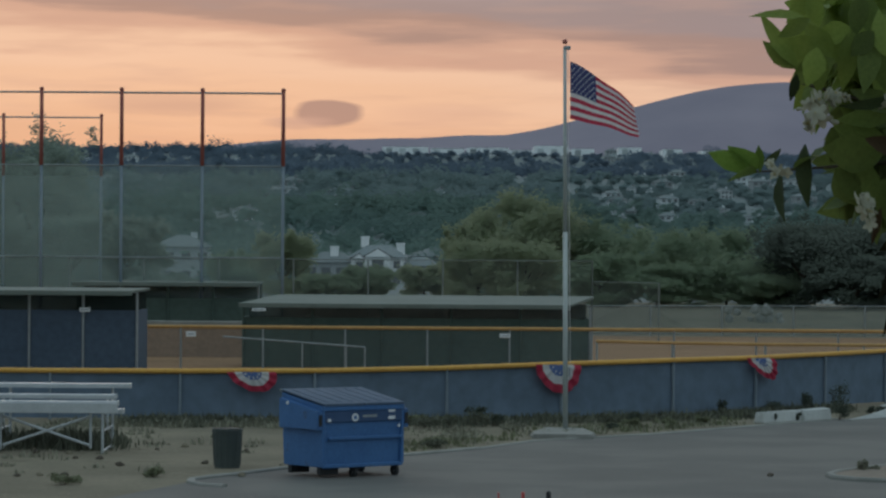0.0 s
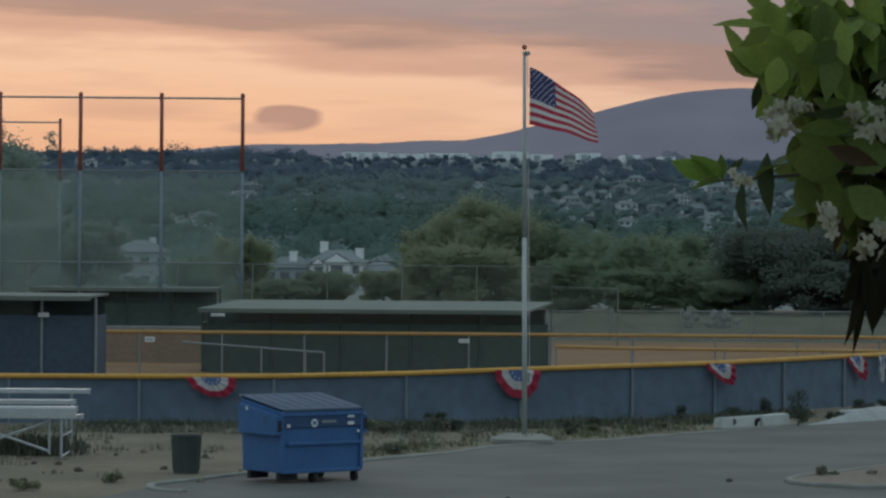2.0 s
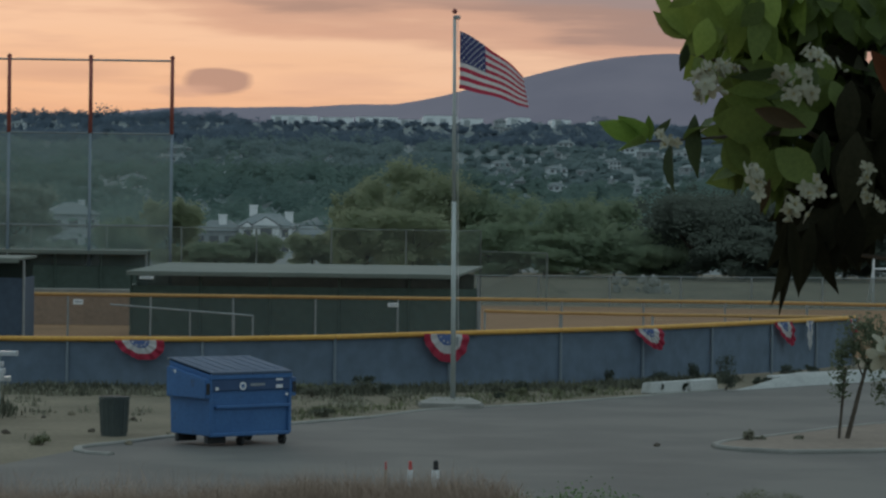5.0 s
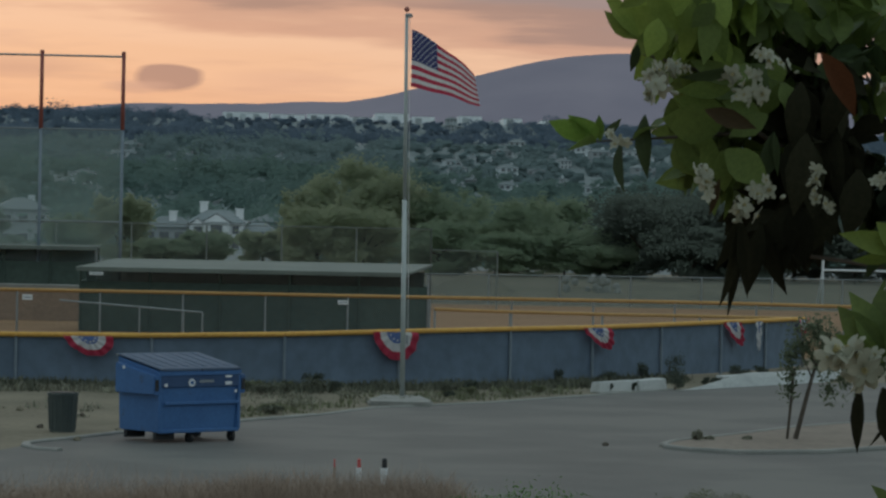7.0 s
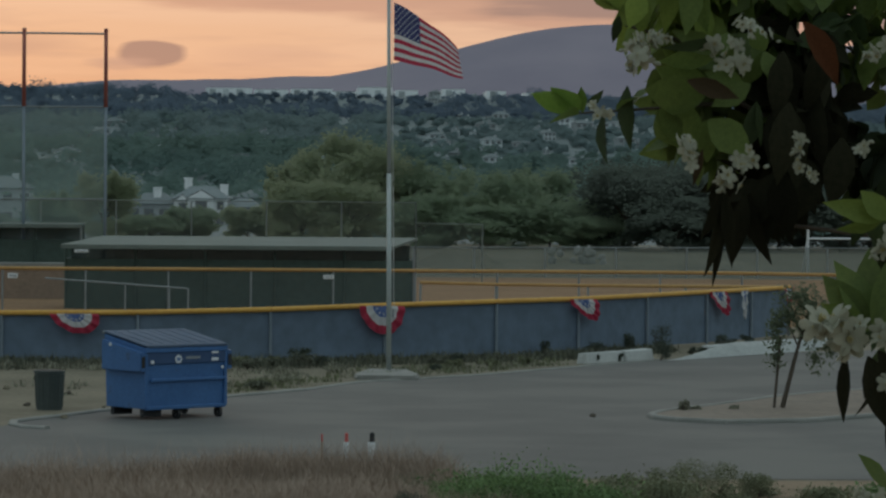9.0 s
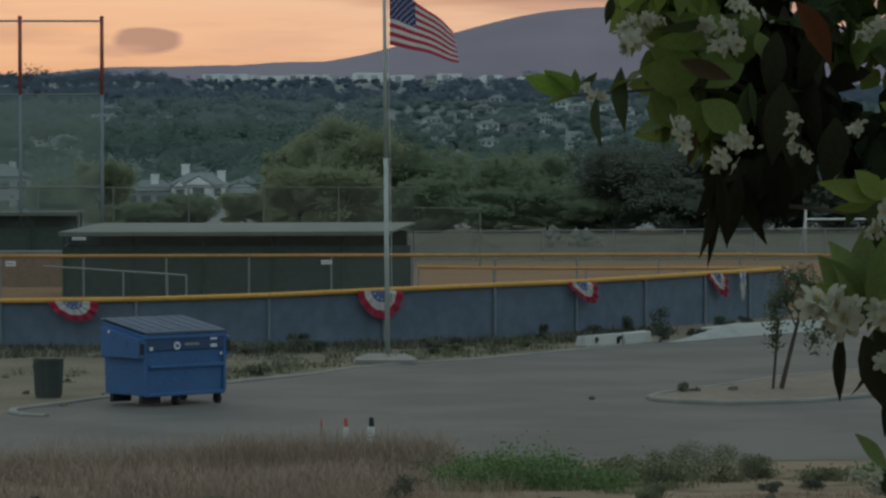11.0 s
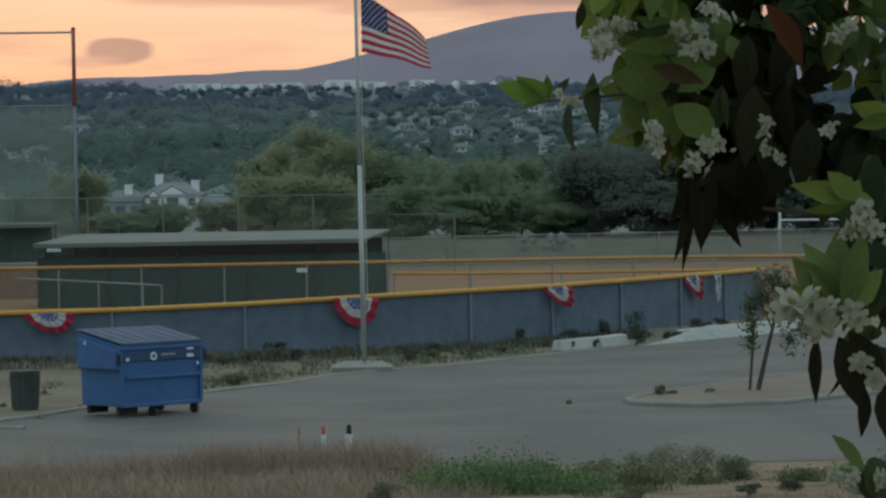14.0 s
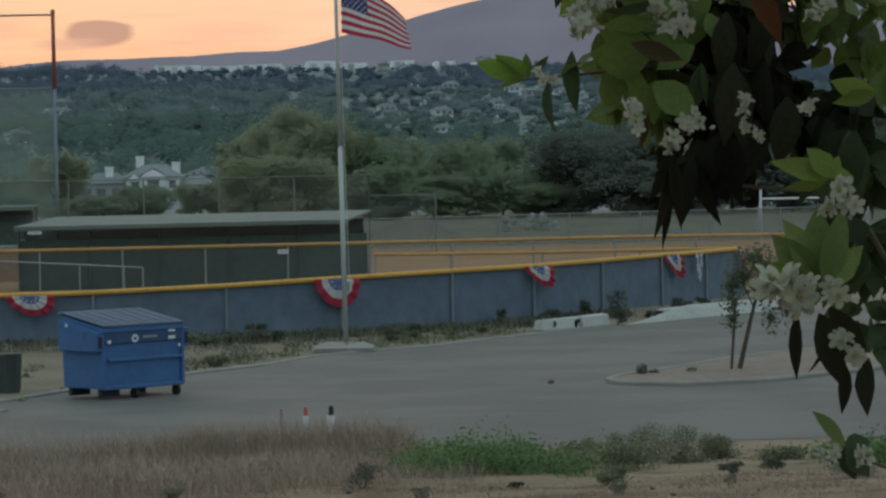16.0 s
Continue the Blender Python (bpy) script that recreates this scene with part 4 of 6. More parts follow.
# ---------------------------------------------------------------- flagpole and flag
def build_flag():
    fp = thing("flagpole", pose(2.795, 71.3, 0) @ Matrix.Diagonal((1, 1, 0.987, 1)), "tapered aluminium flagpole with a ball on top", "flagpole")
    bm = B()
    rod(bm, (0, 0, 0.05), (-0.03, 0, 4.6), 0.058, 0.053, 14)
    part("lower_shaft", bm, M_POLE, fp, smooth=True)
    bm = B()
    rod(bm, (-0.03, 0, 4.55), (-0.07, 0, 8.86), 0.049, 0.038, 14)
    part("upper_shaft", bm, M_POLE, fp, smooth=True)
    bm = B()
    bmesh.ops.create_uvsphere(bm, u_segments=12, v_segments=8, radius=0.06, matrix=Matrix.Translation((-0.07, 0, 8.96)))
    part("ball", bm, M_SKY_RED, fp, smooth=True)
    bm = B()
    box(bm, (-0.02, 0, 8.82), (0.16, 0.1, 0.09), bevel=0.02)
    part("truck", bm, M_GALV, fp)
    bm = B()
    rod(bm, (0.10, -0.05, 1.4), (0.0, -0.05, 8.8), 0.008, sides=5)
    part("halyard", bm, M_WHITE, fp)
    bm = B()
    box(bm, (0.08, -0.06, 1.4), (0.05, 0.05, 0.2), bevel=0.01)
    part("cleat", bm, M_GALV, fp)
    bm = B()
    prism(bm, [(1.98, 69.0), (3.32, 68.9), (3.42, 69.7), (3.22, 71.6), (2.34, 71.7), (1.96, 69.8)], -0.02, 0.10)
    bmesh.ops.bevel(bm, geom=[e for e in bm.edges if e.verts[0].co.z > 0.1 and e.verts[1].co.z > 0.1], offset=0.04, segments=2, affect="EDGES")
    tagged(new("concrete_pad", mesh_of("concrete_pad", bm, M_KERB)), "low worn concrete pad at the foot of the flagpole", "pad")

    fl = thing("flag", pose(2.785, 71.2, 8.385) @ Matrix.Scale(0.974, 4), "striped red and white flag with a blue canton, blowing", "flag")
    fly, hoist = 1.75, 1.33

    def cloth(u, v):
        """u along the fly, v down the hoist, both 0 to 1."""
        fx = 0.93 * u * fly * (1 - 0.10 * (1 - v))
        wave = 0.16 * u * math.sin(u * 8.5 + v * 1.6) + 0.06 * math.sin(u * 15 + 1 + v)
        drop = (0.98 * (1 - v) + 0.42 * v) * u ** 1.25
        ripple = 0.035 * u * math.sin(u * 11 + v * 2)
        return (fx + 0.06, -wave, -v * hoist - drop + ripple)

    def patch(name, u0, u1, v0, v1, mat, nu, nv, parent):
        verts = [cloth(u0 + (u1 - u0) * i / nu, v0 + (v1 - v0) * j / nv) for j in range(nv + 1) for i in range(nu + 1)]
        faces = [(j * (nu + 1) + i, j * (nu + 1) + i + 1, (j + 1) * (nu + 1) + i + 1, (j + 1) * (nu + 1) + i) for j in range(nv) for i in range(nu)]
        return raw(name, verts, faces, mat, parent, smooth=True)

    for k in range(13):
        patch("stripe", 0.40 if k < 7 else 0.0, 1.0, k / 13, (k + 1) / 13, M_RED if k % 2 == 0 else M_WHITE, 26, 2, fl)
    can = patch("canton", 0.0, 0.40, 0, 7 / 13, M_BLUE, 12, 8, fl)
    for r in range(9):
        for c in range(6 if r % 2 == 0 else 5):
            u = (c + (0.5 if r % 2 == 0 else 1.0)) / 6 * 0.40
            v = (r + 0.6) / 9.3 * 7 / 13
            p = cloth(u, v)
            bm = B()
            star(bm, p[0], p[2], 0.032, p[1] - 0.012)
            part("star", bm, M_WHITE, can)


build_flag()


# ---------------------------------------------------------------- dumpster, can, bleacher
def build_dumpster():
    d = thing("dumpster", pose(-2.15, 56.6, 0, 0, 0, 38.5), "dented blue steel dumpster with grey-blue lids on casters", "dumpster")
    W, D, f, b = 1.83, 1.25, 1.31, 1.52
    bm = B()
    lo = [(0.03, 0.03, 0.2), (W - 0.03, 0.03, 0.2), (W - 0.03, D - 0.03, 0.2), (0.03, D - 0.03, 0.2)]
    hi = [(0, 0, f), (W, 0, f), (W, D, b), (0, D, b)]
    vl, vh = [bm.verts.new(p) for p in lo], [bm.verts.new(p) for p in hi]
    for i in range(4):
        bm.faces.new((vl[i], vl[(i + 1) % 4], vh[(i + 1) % 4], vh[i]))
    bm.faces.new(vl[::-1])
    bmesh.ops.bevel(bm, geom=bm.edges[:], offset=0.012, segments=2, affect="EDGES")
    body = part("body", bm, M_BIN_BLUE, d)
    for name, c, s in (("front_rib", (W / 2 + 0.05, -0.02, 0.72), (W - 0.14, 0.05, 0.06)), ("front_lip", (W / 2, -0.025, f - 0.05), (W + 0.02, 0.06, 0.09)),
                       ("front_band", (W / 2, -0.012, 1.14), (W - 0.06, 0.04, 0.26)), ("bottom_rail", (W / 2, 0.0, 0.22), (W - 0.02, 0.05, 0.07)), ("corner_post", (0.02, -0.005, 0.75), (0.07, 0.05, 1.05)), ("corner_post", (W - 0.02, -0.005, 0.75), (0.07, 0.05, 1.05))):
        bm = B()
        box(bm, c, s, bevel=0.012)
        part(name, bm, M_BIN_NAVY if name == "front_band" else M_BIN_BLUE, body)
    for x in (-0.06, W + 0.06):
        bm = B()
        zf, zb = (0.88, 1.22), (0.88, 1.42)
        vs = []
        for xx in (x - 0.055, x + 0.055):
            vs.append([bm.verts.new(p) for p in ((xx, -0.03, zf[0]), (xx, D - 0.08, zb[0]), (xx, D - 0.08, zb[1]), (xx, -0.03, zf[1]))])
        for i in range(4):
            bm.faces.new((vs[0][i], vs[0][(i + 1) % 4], vs[1][(i + 1) % 4], vs[1][i]))
        bm.faces.new(vs[0])
        bm.faces.new(vs[1][::-1])
        bmesh.ops.recalc_face_normals(bm, faces=bm.faces[:])
        bmesh.ops.bevel(bm, geom=bm.edges[:], offset=0.012, segments=2, affect="EDGES")
        pk = part("fork_pocket", bm, M_BIN_BLUE, d)
        # black plate on the closed end, as the shade inside an open pocket
        bm = B()
        box(bm, (x, -0.034, 1.05), (0.075, 0.012, 0.20))
        part("pocket_mouth", bm, M_RUBBER, pk, "dark plate standing for the shade in the pocket end")
    slope = math.degrees(math.atan2(b - f, D))
    for k in range(2):
        bm = B()
        L = math.hypot(D, b - f) + 0.08
        box(bm, (W * (0.25 + 0.5 * k), D / 2 - 0.02, (f + b) / 2 + 0.03), (W / 2 - 0.012, L, 0.035), pose(0, 0, 0, slope), bevel=0.012)
        for r in range(3):
            box(bm, (W * (0.25 + 0.5 * k) + (r - 1) * 0.26, D / 2, (f + b) / 2 + 0.055), (0.09, L * 0.82, 0.008), pose(0, 0, 0, slope), bevel=0.008)
        ld = part("lid", bm, M_LID, d, "grey-blue plastic lid")
        bm = B()
        box(bm, (W * (0.25 + 0.5 * k), -0.05, f + 0.02), (W / 2 - 0.02, 0.03, 0.05), bevel=0.01)
        part("lid_lip", bm, M_LID, ld)
    bm = B()
    rod(bm, (-0.02, D + 0.02, b + 0.03), (W + 0.02, D + 0.02, b + 0.03), 0.02)
    part("hinge_rod", bm, M_GALV, d)
    for x, y in ((0.78, 0.10), (W - 0.10, 0.10), (W - 0.12, D - 0.14)):
        bm = B()
        box(bm, (x, y, 0.185), (0.12, 0.12, 0.03), bevel=0.006)
        box(bm, (x - 0.045, y, 0.13), (0.012, 0.07, 0.12))
        box(bm, (x + 0.045, y, 0.13), (0.012, 0.07, 0.12))
        cs = part("caster", bm, M_RUBBER, d, "black swivel caster")
        bm = B()
        rod(bm, (x - 0.03, y, 0.095), (x + 0.03, y, 0.095), 0.095, sides=18)
        part("wheel", bm, M_RUBBER, cs)
        bm = B()
        rod(bm, (x - 0.036, y, 0.095), (x + 0.036, y, 0.095), 0.035, sides=10)
        part("hub", bm, M_GALV, cs)
    # skids; their black also fills in the shadow under the body
    for x, y in ((0.25, 0.16), (0.25, D - 0.20)):
        bm = B()
        box(bm, (x, y, 0.13), (0.42, 0.10, 0.15), bevel=0.01)
        part("skid", bm, M_RUBBER, d, "rusty steel skid, blackened for the shadow under the dumpster")
    bm = B()
    rod(bm, (0.72, -0.012, 1.09), (0.72, -0.04, 1.09), 0.075, sides=20)
    st = part("sticker", bm, M_STICKER, body, "round white sticker")
    bm = B()
    box(bm, (0.72, -0.043, 1.09), (0.07, 0.004, 0.06))
    part("emblem", bm, M_BIN_BLUE, st)
    for x, z, w, h in ((1.05, 1.11, 0.32, 0.045), (1.55, 1.20, 0.15, 0.055), (1.55, 1.07, 0.15, 0.06), (0.14, 1.05, 0.07, 0.06), (1.72, 0.92, 0.05, 0.05)):
        bm = B()
        box(bm, (x, -0.035, z), (w, 0.012, h))
        part("sticker", bm, M_STICKER if w < 0.3 else M_GALV, body, "small worn white label")
    bm = B()
    rod(bm, (-0.115, D * 0.72, 1.34), (-0.125, D * 0.72, 1.34), 0.035, sides=10)
    part("reflector", bm, M_STICKER, body)


def build_can():
    c = thing("trash_can", pose(-4.04, 59.4, 0), "dark grey-green round trash can on the sand", "trash can")
    bm = B()
    rod(bm, (0, 0, 0), (0, 0, 0.70), 0.24, 0.275, 24)
    part("body", bm, M_BIN_GREY, c, smooth=False)
    bm = B()
    for i in range(16):
        a = i * math.pi / 8
        rod(bm, (0.243 * math.cos(a), 0.243 * math.sin(a), 0.05), (0.275 * math.cos(a), 0.275 * math.sin(a), 0.66), 0.013, sides=5)
    part("ribs", bm, M_BIN_GREY, c)
    bm = B()
    rod(bm, (0, 0, 0.68), (0, 0, 0.735), 0.295, 0.295, 24)
    part("rim", bm, M_BIN_GREY, c)
    bm = B()
    rod(bm, (0, 0, 0.738), (0, 0, 0.742), 0.255, sides=24)
    part("liner", bm, M_RUBBER, c)


def build_bleacher():
    bl = thing("bleacher", Matrix.Identity(4), "low aluminium bleacher with planks on a braced pipe frame", "bleacher")
    x0, x1 = -12.9, -6.43
    for name, y, z, w, h, dx in (("seat", 64.95, 1.30, 0.27, 0.05, 0.0), ("seat", 64.0, 1.12, 0.27, 0.05, -0.2), ("seat", 63.2, 1.02, 0.27, 0.05, -0.08), ("footboard", 64.5, 0.80, 0.3, 0.05, -0.1)):
        bm = B()
        box(bm, ((x0 + x1 + dx) / 2, y, z), (x1 - x0 + dx, w, h), bevel=0.012)
        for s in (-1, 1):
            box(bm, ((x0 + x1 + dx) / 2, y + s * w / 2, z - 0.03), (x1 - x0 + dx, 0.02, 0.07))
        pk = part(name, bm, M_ALU, bl)
        bm = B()
        box(bm, (x1 + dx + 0.012, y, z - 0.02), (0.03, w + 0.02, h + 0.06), bevel=0.01)
        part("end_cap", bm, M_ALU, pk)
    bm = B()
    box(bm, ((x0 + x1) / 2, 63.02, 0.91), (x1 - x0 - 0.1, 0.03, 0.21), bevel=0.01)
    part("riser", bm, M_ALU, bl)
    for x in (-12.7, -10.74, -8.9, -6.79):
        for a, b, r in (((x, 63.1, 0), (x, 63.1, 0.95), 0.028), ((x, 65.0, 0), (x, 65.0, 1.30), 0.028), ((x, 64.0, 0.45), (x, 64.0, 1.10), 0.022),
                        ((x, 63.1, 0.45), (x, 65.0, 0.45), 0.022), ((x, 63.1, 0.05), (x, 65.0, 0.05), 0.022), ((x, 63.1, 0.9), (x, 65.0, 0.1), 0.018)):
            bm = B()
            rod(bm, a, b, r)
            part("frame_pipe", bm, M_ALU, bl)
    for xa, xb in ((-12.6, -10.7), (-10.7, -8.85), (-8.85, -7.04)):
        for za, zb in ((0.74, 0.15), (0.15, 0.74)):
            bm = B()
            rod(bm, (xa + 0.05, 63.2, za), (xb, 63.2, zb), 0.028)
            part("cross_brace", bm, M_ALU, bl)
        bm = B()
        rod(bm, (xb, 63.2, 0.1), (xb, 63.2, 0.86), 0.026)
        part("frame_pipe", bm, M_ALU, bl)



build_dumpster()
build_can()
build_bleacher()


# ---------------------------------------------------------------- lot edge: island, slabs, bollards, goal, rubble
def build_lot_things():
    line = [(13.4, 60.2), (11.4, 58.3), (9.85, 56.9), (8.3, 56.5), (7.5, 56.95), (7.17, 57.5), (7.15, 58.1), (7.46, 58.9), (8.64, 60.6), (10.5, 63.5), (11.67, 64.85), (12.8, 65.8), (17, 68.5)]
    bm = B()
    ribbon(bm, line, 0.15, -0.05, 0.08)
    isl = tagged(new("planter_island", mesh_of("planter_island", bm, M_KERB)), "kerbed planting island of bare reddish earth in the lot", "island", kind="structure")
    bm = B()
    vs = [bm.verts.new((x, y, 0.06)) for x, y in line[::-1]] + [bm.verts.new((18, 62, 0.06))]
    f = bm.faces.new(vs)
    bmesh.ops.triangulate(bm, faces=[f])
    bmesh.ops.recalc_face_normals(bm, faces=bm.faces[:])
    part("soil", bm, M_REDSOIL, isl)
    # concrete wheel stops and a pale apron slab
    for xa, ya, xb, yb, h in ((7.62, 75.6, 8.62, 76.8, 0.27), (8.72, 76.9, 9.5, 77.9, 0.27), (11.3, 80.6, 12.3, 81.7, 0.22), (12.4, 81.9, 13.2, 82.7, 0.22)):
        bl = thing("concrete_block", pose((xa + xb) / 2, (ya + yb) / 2, 0, 0, 0, math.degrees(math.atan2(yb - ya, xb - xa))), "chipped pale concrete block at the edge of the lot", "block", "concrete blocks by the fence")
        L = math.hypot(xb - xa, yb - ya)
        bm = B()
        prism(bm, [(-L / 2, -0.17), (L / 2, -0.17), (L / 2, 0.17), (-L / 2, 0.17)], 0, h)
        for v in bm.verts:
            if v.co.z > 0.1:
                v.co.y *= 0.72
                v.co.z += random.uniform(-0.02, 0.02)
        bmesh.ops.bevel(bm, geom=bm.edges[:], offset=0.02, segments=1, affect="EDGES")
        part("block", bm, M_WHITE_CONC, bl)
    bm = B()
    nx, ny = 14, 8
    grid = []
    for j in range(ny + 1):
        for i in range(nx + 1):
            u, v = i / nx, j / ny
            x, y = 9.7 + 4.8 * u + 1.2 * v, 76.9 + 5.6 * u + 2.6 * v
            z = 0.34 * math.sin(math.pi * min(1.0, v * 1.15) * 0.5) * min(1.0, u * 4) * (1 - 0.3 * u) + 0.03 * noise.noise((x * 1.2, y * 1.2, 4))
            grid.append(bm.verts.new((x, y, max(0.012, z))))
    for j in range(ny):
        for i in range(nx):
            a = j * (nx + 1) + i
            bm.faces.new((grid[a], grid[a + 1], grid[a + nx + 2], grid[a + nx + 1]))
    ob = new("apron", mesh_of("apron", bm, M_SLAB, True))
    tagged(ob, "pale grey broken concrete apron beside the fence", "apron", kind="structure")
    # short marker posts at the near edge
    for x, cap in ((1.575, M_RUBBER), (1.20, M_ORANGE), (0.84, M_ORANGE)):
        bo = thing("marker_post", pose(x, 46.3, 0), "short white marker post with a %s top" % ("black" if cap is M_RUBBER else "red"), "bollard", "marker posts at the lot's edge")
        bm = B()
        w = 0.066 if cap is M_RUBBER else (0.045 if x > 1 else 0.022)
        rod(bm, (0, 0, -0.1), (0, 0, 0.47), w, w * 0.85, 12)
        part("post", bm, M_PLATE if x > 1 else M_STRAW, bo)
        bm = B()
        rod(bm, (0, 0, 0.47), (0, 0, 0.58), w * 0.62, w * 0.5, 12)
        bmesh.ops.create_uvsphere(bm, u_segments=10, v_segments=6, radius=w * 0.6, matrix=Matrix.Translation((0, 0, 0.575)))
        part("cap", bm, cap, bo)
    # white goal frame beyond the far fence
    g = thing("goal", pose(26.05, 150.6, 0.0), "white pipe goal frame in front of dark trees", "goal")
    for nm, a, b in (("post", (0, 0, 0), (0, 0, 2.55)), ("post", (5.2, 0, 0), (5.2, 0, 1.95)), ("crossbar", (-0.05, 0, 1.95), (5.25, 0, 1.95)), ("back_stay", (0, 0, 1.95), (0, 1.6, 0)), ("back_stay", (5.2, 0, 1.95), (5.2, 1.6, 0)), ("back_bar", (0, 1.6, 0.05), (5.2, 1.6, 0.05))):
        bm = B()
        rod(bm, a, b, 0.06 if nm != "crossbar" else 0.05)
        part(nm, bm, M_PLATE, g)
    # heap of earth and rubble by the far fence
    bm = B()
    n = 24
    vs = []
    for j in range(n + 1):
        for i in range(n + 1):
            x, y = -3.0 + 6 * i / n, -2 + 4 * j / n
            r = math.hypot(x / 3.0, y / 2.0)
            vs.append(bm.verts.new((x, y, -0.05 + 1.05 * ease(1, 0.05, r) + 0.12 * noise.noise((x * 1.3, y * 1.3, 9)) * ease(1, 0.6, r))))
    for j in range(n):
        for i in range(n):
            a = j * (n + 1) + i
            bm.faces.new((vs[a], vs[a + 1], vs[a + n + 2], vs[a + n + 1]))
    hp = new("earth_heap", mesh_of("earth_heap", bm, M_DIRT, True))
    hp.location = (9.6, 157, ground_z(9.6, 157) - 0.1)
    tagged(hp, "low heap of dry earth by the far fence", "heap")
    rng = np.random.default_rng(8)
    rp = thing("rubble_pile", pose(15.5, 158, ground_z(15.5, 158) - 0.05), "pile of pale broken stones by the far fence", "rubble")
    for k in range(16):
        bm = B()
        s = rng.uniform(0.16, 0.34)
        bmesh.ops.create_icosphere(bm, subdivisions=1, radius=s)
        for v in bm.verts:
            v.co *= 1 + rng.uniform(-0.25, 0.25)
        bmesh.ops.translate(bm, vec=(rng.normal() * 0.9, rng.normal() * 0.4, s * 0.6 + max(0, 0.55 - abs(rng.normal()) * 0.5)), verts=bm.verts[:])
        part("stone", bm, M_ROCK, rp)
    # clods and stones on the bare ground
    for k in range(46):
        if k < 16:
            x, y = rng.uniform(-9, -3.0), rng.uniform(56.5, 66)
            s = rng.uniform(0.04, 0.09)
        else:
            y = rng.uniform(30, 37)
            x = rng.uniform(-0.10, 0.20) * y
            s = rng.uniform(0.015, 0.042)
        bm = B()
        bmesh.ops.create_icosphere(bm, subdivisions=2, radius=s)
        for v in bm.verts:
            v.co *= 1 + 0.5 * noise.noise(v.co * 18 + Vector((k, 0, 0)))
            v.co.z *= 0.7
        ob = new("clod", mesh_of("clod", bm, M_BARK if k % 3 else M_DIRT))
        ob.location = (x, y, ground_z(x, y) + s * 0.3)
        tagged(ob, "dark clod of earth on bare ground" if k % 3 else "pale stone lying on bare ground", "clod", "clods and stones on the ground")
    ob = new("clod", bpy.data.objects["clod.001"].data)
    ob.location = (6.05, 58.0, 0.03)
    tagged(ob, "dark clod of earth on the asphalt", "clod", "clods and stones on the ground")


M_REDSOIL = shade("reddish_soil", (0.17, 0.135, 0.105), (0.25, 0.20, 0.16), 0.8, 0.95, bump=0.03, fine=8)
build_lot_things()


def build_young_tree():
    t = thing("young_tree", pose(9.9, 59.9, 0.06), "thin young tree tied to a leaning stake on the island", "tree")
    bm = B()
    rod(bm, (0, 0, 0), (0.22, 0, 0.9), 0.05, 0.04, 8)
    rod(bm, (0.22, 0, 0.9), (0.46, 0.05, 1.75), 0.04, 0.022, 8)
    rod(bm, (0.30, 0, 1.15), (0.05, -0.1, 1.7), 0.02, 0.01, 6)
    rod(bm, (0.38, 0, 1.4), (0.75, 0.1, 1.9), 0.02, 0.008, 6)
    rod(bm, (0.36, 0, 1.4), (0.1, 0.1, 2.1), 0.018, 0.008, 6)
    part("trunk", bm, M_BARK, t)
    bm = B()
    rod(bm, (-0.16, 0, 0), (-0.05, 0, 1.35), 0.028, sides=7)
    part("stake", bm, M_BARK, t)
    rng = np.random.default_rng(44)
    blobs = [(0.5, 0, 1.95, 0.36, 0.34, 0.28), (0.1, 0, 1.75, 0.28, 0.3, 0.3), (-0.12, 0, 1.25, 0.16, 0.2, 0.36), (0.75, 0, 1.7, 0.3, 0.3, 0.3), (0.95, 0, 1.2, 0.2, 0.2, 0.35), (0.3, 0, 2.15, 0.35, 0.3, 0.2), (0.62, 0, 0.95, 0.14, 0.2, 0.25), (-0.1, 0, 1.6, 0.2, 0.2, 0.3), (-0.16, 0, 0.95, 0.12, 0.15, 0.25), (0.55, 0, 1.5, 0.3, 0.25, 0.3)]
    v, f = leaf_cloud(rng, blobs, 2600, 0.045, shell=0, stray=0.6, even=0.3)
    raw("crown", v, f, M_SAPLING, t)


build_young_tree()


